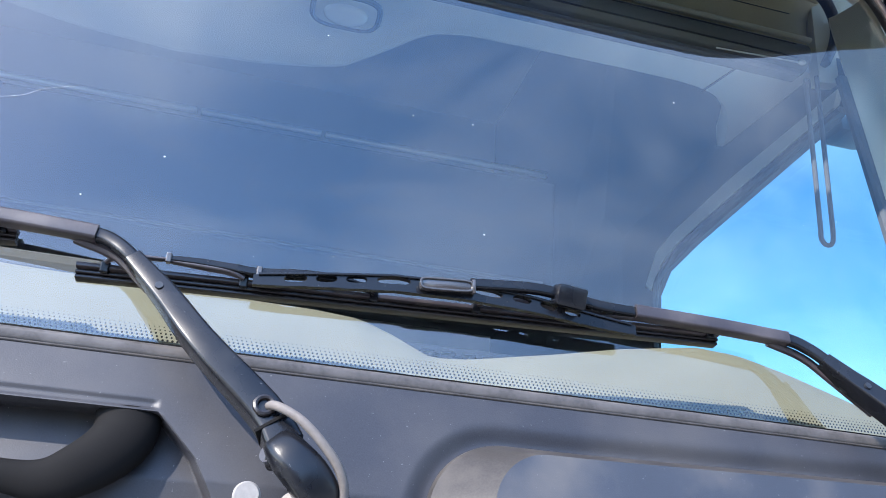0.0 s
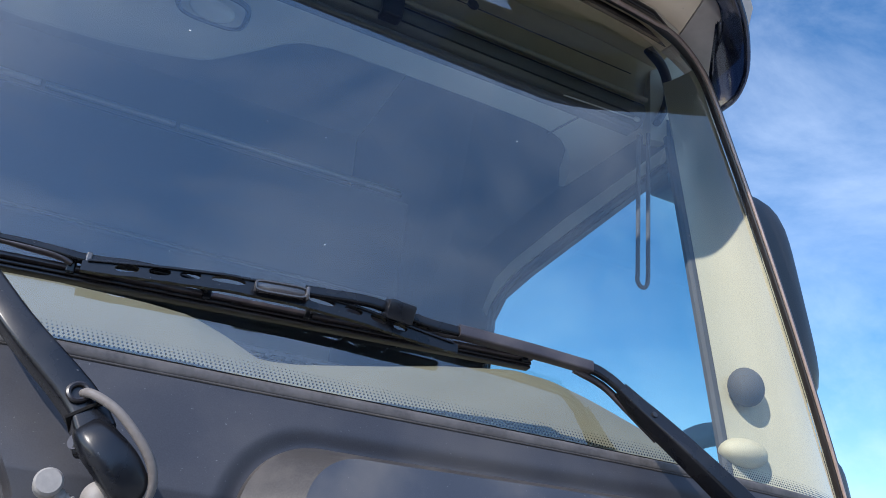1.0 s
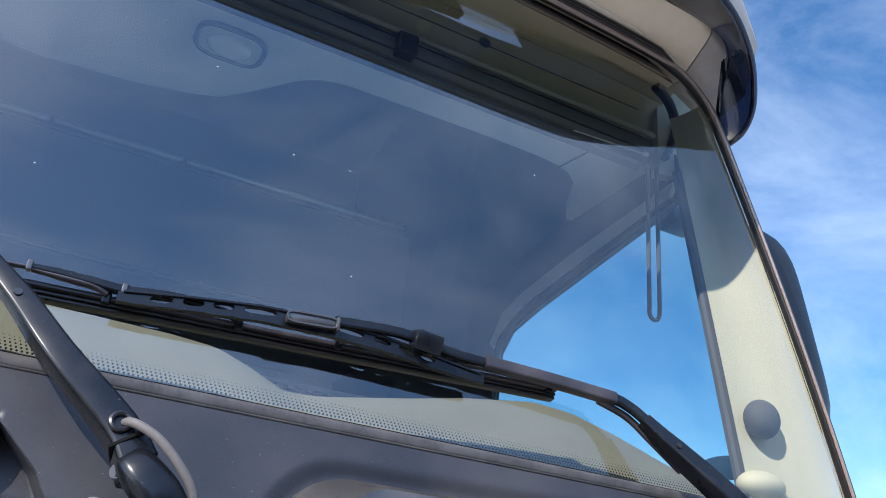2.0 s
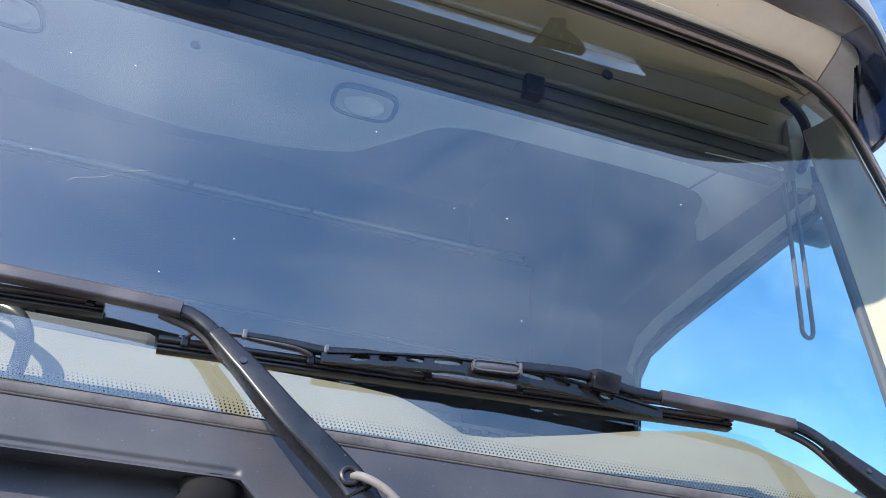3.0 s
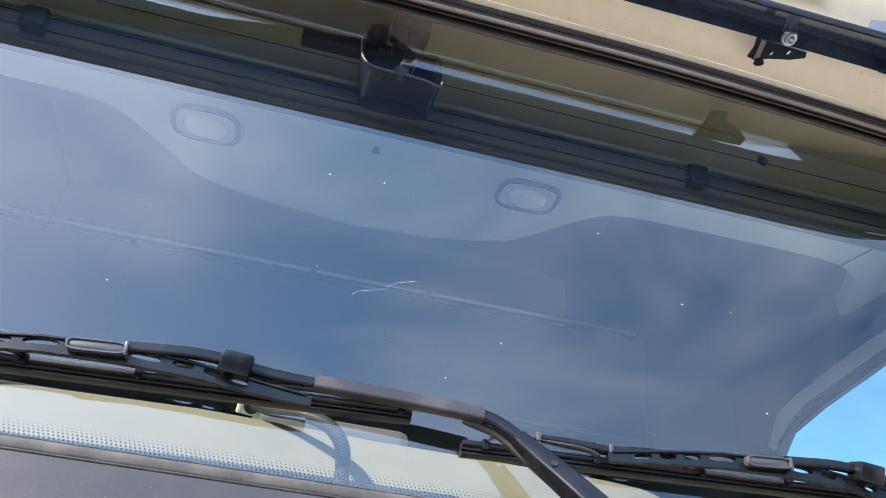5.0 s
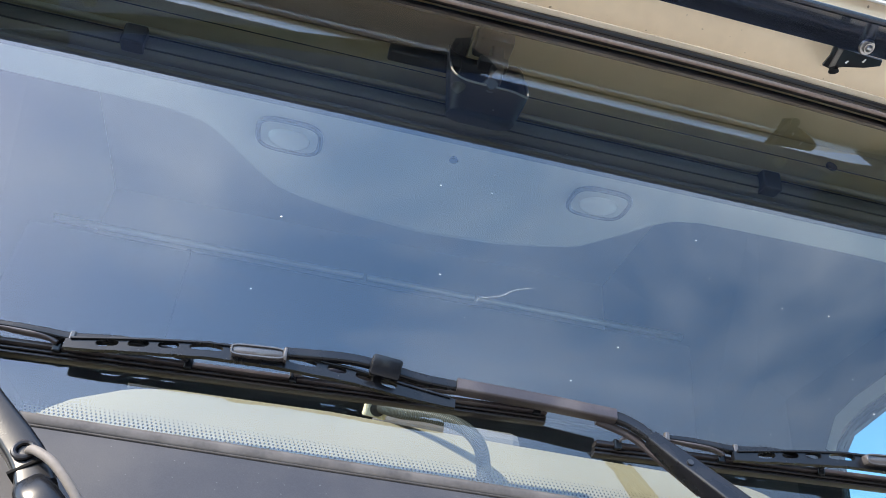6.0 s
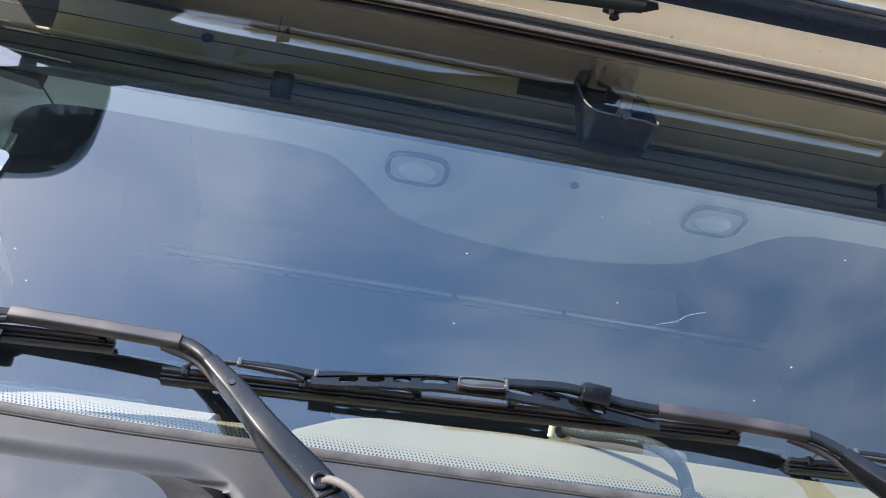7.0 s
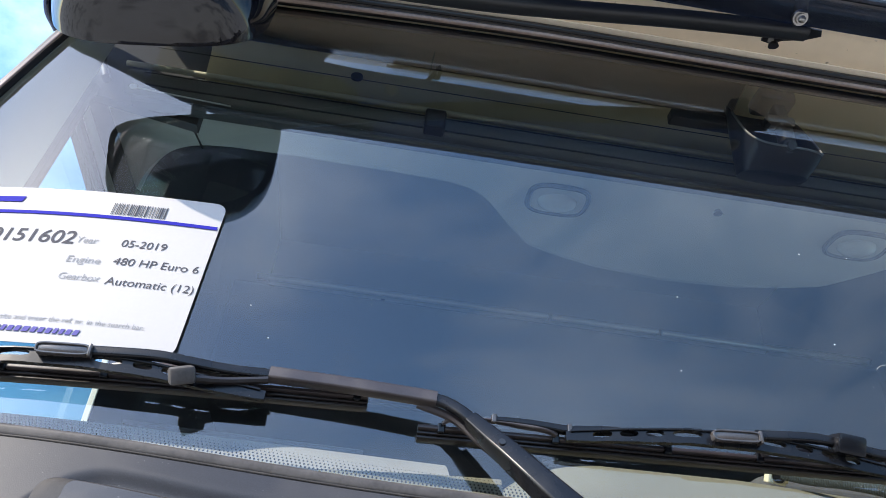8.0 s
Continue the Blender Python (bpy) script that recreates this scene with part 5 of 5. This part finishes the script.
        box(bm, (-0.0035, -0.006, -0.0045), (0.0035, 0.005, 0.0050), 0.0012, Matrix.Translation(Q(d, -0.019, zb(d) + 0.005)))
        part("claw", bm, M_WIPER, wp)
    # washer hose
    bm = bmesh.new()
    sweep(bm, smooth_path([P(-0.045, -0.103, 1.938), P(-0.038, -0.118, 1.938), P(-0.022, -0.126, 1.930), P(-0.007, -0.129, 1.917), P(0.006, -0.129, 1.902), P(0.0115, -0.126, 1.888), P(0.009, -0.122, 1.876), P(-0.001, -0.118, 1.869), P(-0.016, -0.114, 1.8665), P(-0.030, -0.111, 1.869)], 6), circle(0.0032, 10))
    part("hose", bm, M_HOSE, wp, "grey rubber washer hose", smooth=True)
    bm = bmesh.new()
    ring = [P(-0.0455 + 0.0062 * math.cos(k), -0.1120 + 0.0025 * math.sin(k), 1.9385 + 0.0058 * math.sin(k)) for k in steps(0, 2 * math.pi, 20)]
    sweep(bm, ring, circle(0.0019, 8), caps=False, up=Vector((0, -1, 0.3)))
    part("grommet", bm, M_RUBBER, wp, smooth=True)
    bm = bmesh.new()
    sweep(bm, smooth_path([P(-0.115, -0.058, 1.998), P(-0.148, -0.048, 2.026), P(-0.172, -0.038, 2.047), P(-0.205, -0.034, 2.058)], 5), circle(0.004, 8))
    part("thin_hose", bm, M_SLEEVE, wp, smooth=True)
    # nozzle stud on the cowl beside the pivot
    bm = bmesh.new()
    bmesh.ops.create_cone(bm, cap_ends=True, segments=16, radius1=0.005, radius2=0.005, depth=0.05, matrix=Matrix.Translation(P(-0.048, -0.084, 1.876)) @ pose(0, 0, 0, 80))
    bmesh.ops.create_cone(bm, cap_ends=True, segments=24, radius1=0.0088, radius2=0.0088, depth=0.010, matrix=Matrix.Translation(P(-0.048, -0.111, 1.8805)) @ pose(0, 0, 0, 80))
    bmesh.ops.create_cone(bm, cap_ends=True, segments=24, radius1=0.0088, radius2=0.0074, depth=0.002, matrix=Matrix.Translation(P(-0.048, -0.117, 1.8815)) @ pose(0, 0, 0, 80))
    ribbed = smooth_path([P(-0.044, -0.108, 1.877), P(-0.037, -0.110, 1.872), P(-0.029, -0.111, 1.869)], 6)
    sweep(bm, ribbed, circle(0.0042, 10), scales=[1.0 if i % 3 else 1.25 for i in range(len(ribbed))])
    part("stud", bm, M_STUD, wp, "grey round-headed stud", smooth=True)


for px in (-0.313, 0.290, 0.893):
    wiper(px, px < 0)

# ---- loose cable conduit on the dashboard ----
conduit = empty("cable_conduit")
tagged(conduit, "black corrugated cable conduit with an ivory plug on the dashboard", "cable")
bm = bmesh.new()
line = smooth_path([(-0.098, 0.112, 2.090), (-0.080, 0.088, 2.079), (-0.055, 0.058, 2.069), (-0.030, 0.028, 2.054), (-0.016, 0.010, 2.034), (-0.012, 0.001, 2.012), (-0.012, -0.002, 1.985)], 34)
sweep(bm, line, circle(0.0062, 10), scales=[1.0 + 0.10 * (i % 2) for i in range(len(line))])
part("hose", bm, M_CONDUIT, conduit, "ribbed black hose", smooth=True)
bm = bmesh.new()
at_plug = Matrix.Translation((-0.103, 0.117, 2.089)) @ pose(0, 0, 0, 22, 4, 6)
box(bm, (-0.0125, -0.003, -0.0095), (0.0125, 0.003, 0.0085), 0.0012, at_plug)
box(bm, (-0.0045, -0.003, 0.0080), (0.0040, 0.003, 0.0135), 0.0010, at_plug)
box(bm, (-0.0125, -0.006, -0.0095), (-0.0085, -0.002, 0.0085), 0.0010, at_plug)
box(bm, (0.0085, -0.006, -0.0060), (0.0125, -0.002, 0.0085), 0.0010, at_plug)
part("plug", bm, M_PLUG, conduit, "ivory plastic plug")
bm = bmesh.new()
bmesh.ops.create_cone(bm, cap_ends=True, segments=18, radius1=0.0078, radius2=0.0078, depth=0.003, matrix=at_plug @ pose(0.0015, -0.0032, 0.0, 90, 0, 0))
part("socket", bm, M_BLACKP, conduit, "dark opening of the plug", smooth=True)

# ---- price card taped on the glass ----
CARD_Y = -0.0045
C_X0, C_X1, C_Z0, C_Z1 = -1.035, -0.747, 2.083, 2.285
card = empty("vehicle_card")
tagged(card, "white printed vehicle card with rounded corners on the windscreen", "sign")


def on_card(x, z, lift=0.0):
    z -= 0.12 * (C_X1 - x) ** 2  # the card droops towards the corner
    return Vector((x, glass_y(x, z) + CARD_Y - lift, z))


def card_span(z):
    r = 0.012
    d = max(0.0, z - (C_Z1 - r), (C_Z0 + r) - z)
    return r - math.sqrt(max(0.0, r * r - d * d))


bm = bmesh.new()
zs = [C_Z0 + 0.012 * (1 - math.cos(k * math.pi / 12)) for k in range(7)] + steps(C_Z0 + 0.02, C_Z1 - 0.02, 12) + [C_Z1 - 0.012 * (1 - math.sin(k * math.pi / 12)) for k in range(7)]
sheet(bm, lambda z, u: on_card(C_X0 + card_span(z) + u * (C_X1 - C_X0 - 2 * card_span(z)), z), zs, steps(0, 1, 24), (0, 0.0008, 0))
part("sheet", bm, M_PAPER, card, smooth=True)


def print_bar(x0, x1, z0, z1, mat, name="bar", slant=0.0):
    bm = bmesh.new()
    sheet(bm, lambda x, z: on_card(x + slant * (z - z0), z, 0.0010), steps(x0, x1, max(2, int((x1 - x0) / 0.006))), steps(z0, z1, 2), (0, 0.0004, 0))
    part(name, bm, mat, card)


def print_text(text, x0, x1, z, height, mat, bold=0.0, slant=0.06):
    """Letters from the built-in font, laid on the card between x0 and x1."""
    cu = bpy.data.curves.new("lettering", "FONT")
    cu.body, cu.size, cu.shear, cu.offset = text, 1.0, slant, bold
    tmp = new("lettering", cu)
    bpy.context.view_layer.update()
    me = bpy.data.meshes.new_from_object(tmp.evaluated_get(bpy.context.evaluated_depsgraph_get()))
    bpy.data.objects.remove(tmp)
    xs = [v.co.x for v in me.vertices]
    lo, hi = min(xs), max(xs)
    cap = 0.7
    for v in me.vertices:
        x = x0 + (v.co.x - lo) / (hi - lo) * (x1 - x0)
        zz = z + v.co.y / cap * height
        v.co = on_card(x, zz, 0.0006)
    me.materials.append(mat)
    ob = new("lettering", me)
    ob.parent = card


print_bar(C_X0 + 0.001, C_X1 - 0.002, 2.2455, 2.2500, M_BLUEINK, "blue_line")
random.seed(4)
x = -0.864
while x < -0.806:
    w = random.choice((0.0005, 0.0007, 0.0011))
    print_bar(x, x + w, 2.2525, 2.269, M_INK, "barcode_bar")
    x += w + random.choice((0.0011, 0.0015, 0.0022))
print_text("0151602", -0.974, -0.886, 2.2065, 0.0175, M_INK, 0.010)
print_text("Year", -0.884, -0.862, 2.2090, 0.0085, M_GREYINK, 0.004)
print_text("05-2019", -0.838, -0.792, 2.2085, 0.0095, M_INK, 0.003)
print_text("Engine", -0.884, -0.850, 2.1825, 0.0085, M_GREYINK, 0.004)
print_text("480 HP Euro 6", -0.838, -0.752, 2.1840, 0.0095, M_INK)
print_text("Gearbox", -0.883, -0.843, 2.1600, 0.0085, M_GREYINK, 0.004)
print_text("Automatic (12)", -0.837, -0.750, 2.1580, 0.0095, M_INK)
print_text("website and enter the ref. nr. in the search bar.", -0.930, -0.782, 2.1085, 0.0058, M_GREYINK, 0.004)
x = -0.925
while x < -0.838:
    w = random.choice((0.0036, 0.0046, 0.0058))
    print_bar(x, x + w, 2.0950, 2.1010, M_WEBINK, "web_mark", 0.25)
    x += w + 0.0022
print_bar(-1.005, -0.962, 2.2625, 2.2705, M_BLUEINK, "logo_mark", 0.25)

# ---- grit and a hair on the glass ----
bm = bmesh.new()
random.seed(11)
for x, z in ((-0.071, 2.344), (-0.066, 2.211), (0.346, 2.260), (0.408, 2.263), (0.072, 2.109), (-0.239, 2.247), (-0.009, 2.349), (0.128, 2.160), (0.252, 2.343), (-0.692, 2.156), (-0.667, 2.120), (-0.250, 2.148), (0.420, 2.135), (0.646, 2.353)):
    bmesh.ops.create_icosphere(bm, subdivisions=1, radius=0.0008, matrix=Matrix.Translation((x, glass_y(x, z) - 0.0008, z)) @ Matrix.Diagonal((1.3, 0.6, 0.9, 1)))
for _ in range(90):
    x, z = random.uniform(-1.0, 1.0), random.uniform(2.03, 2.60)
    bmesh.ops.create_icosphere(bm, subdivisions=1, radius=random.uniform(0.00015, 0.0004), matrix=Matrix.Translation((x, glass_y(x, z) - 0.0006, z)))
tagged(part("glass_grit", bm, M_SPECK, truck, "tiny pale specks of grit on the glass"), kind="stuff")
bm = bmesh.new()
hair = [(-0.027, 2.184), (-0.021, 2.190), (0.001, 2.198), (0.016, 2.209), (0.039, 2.218)]
sweep(bm, smooth_path([(x, glass_y(x, z) - 0.001, z) for x, z in hair], 6), circle(0.00013, 5))
part("feather_thread", bm, M_STRIP, truck, "pale thread stuck on the glass")
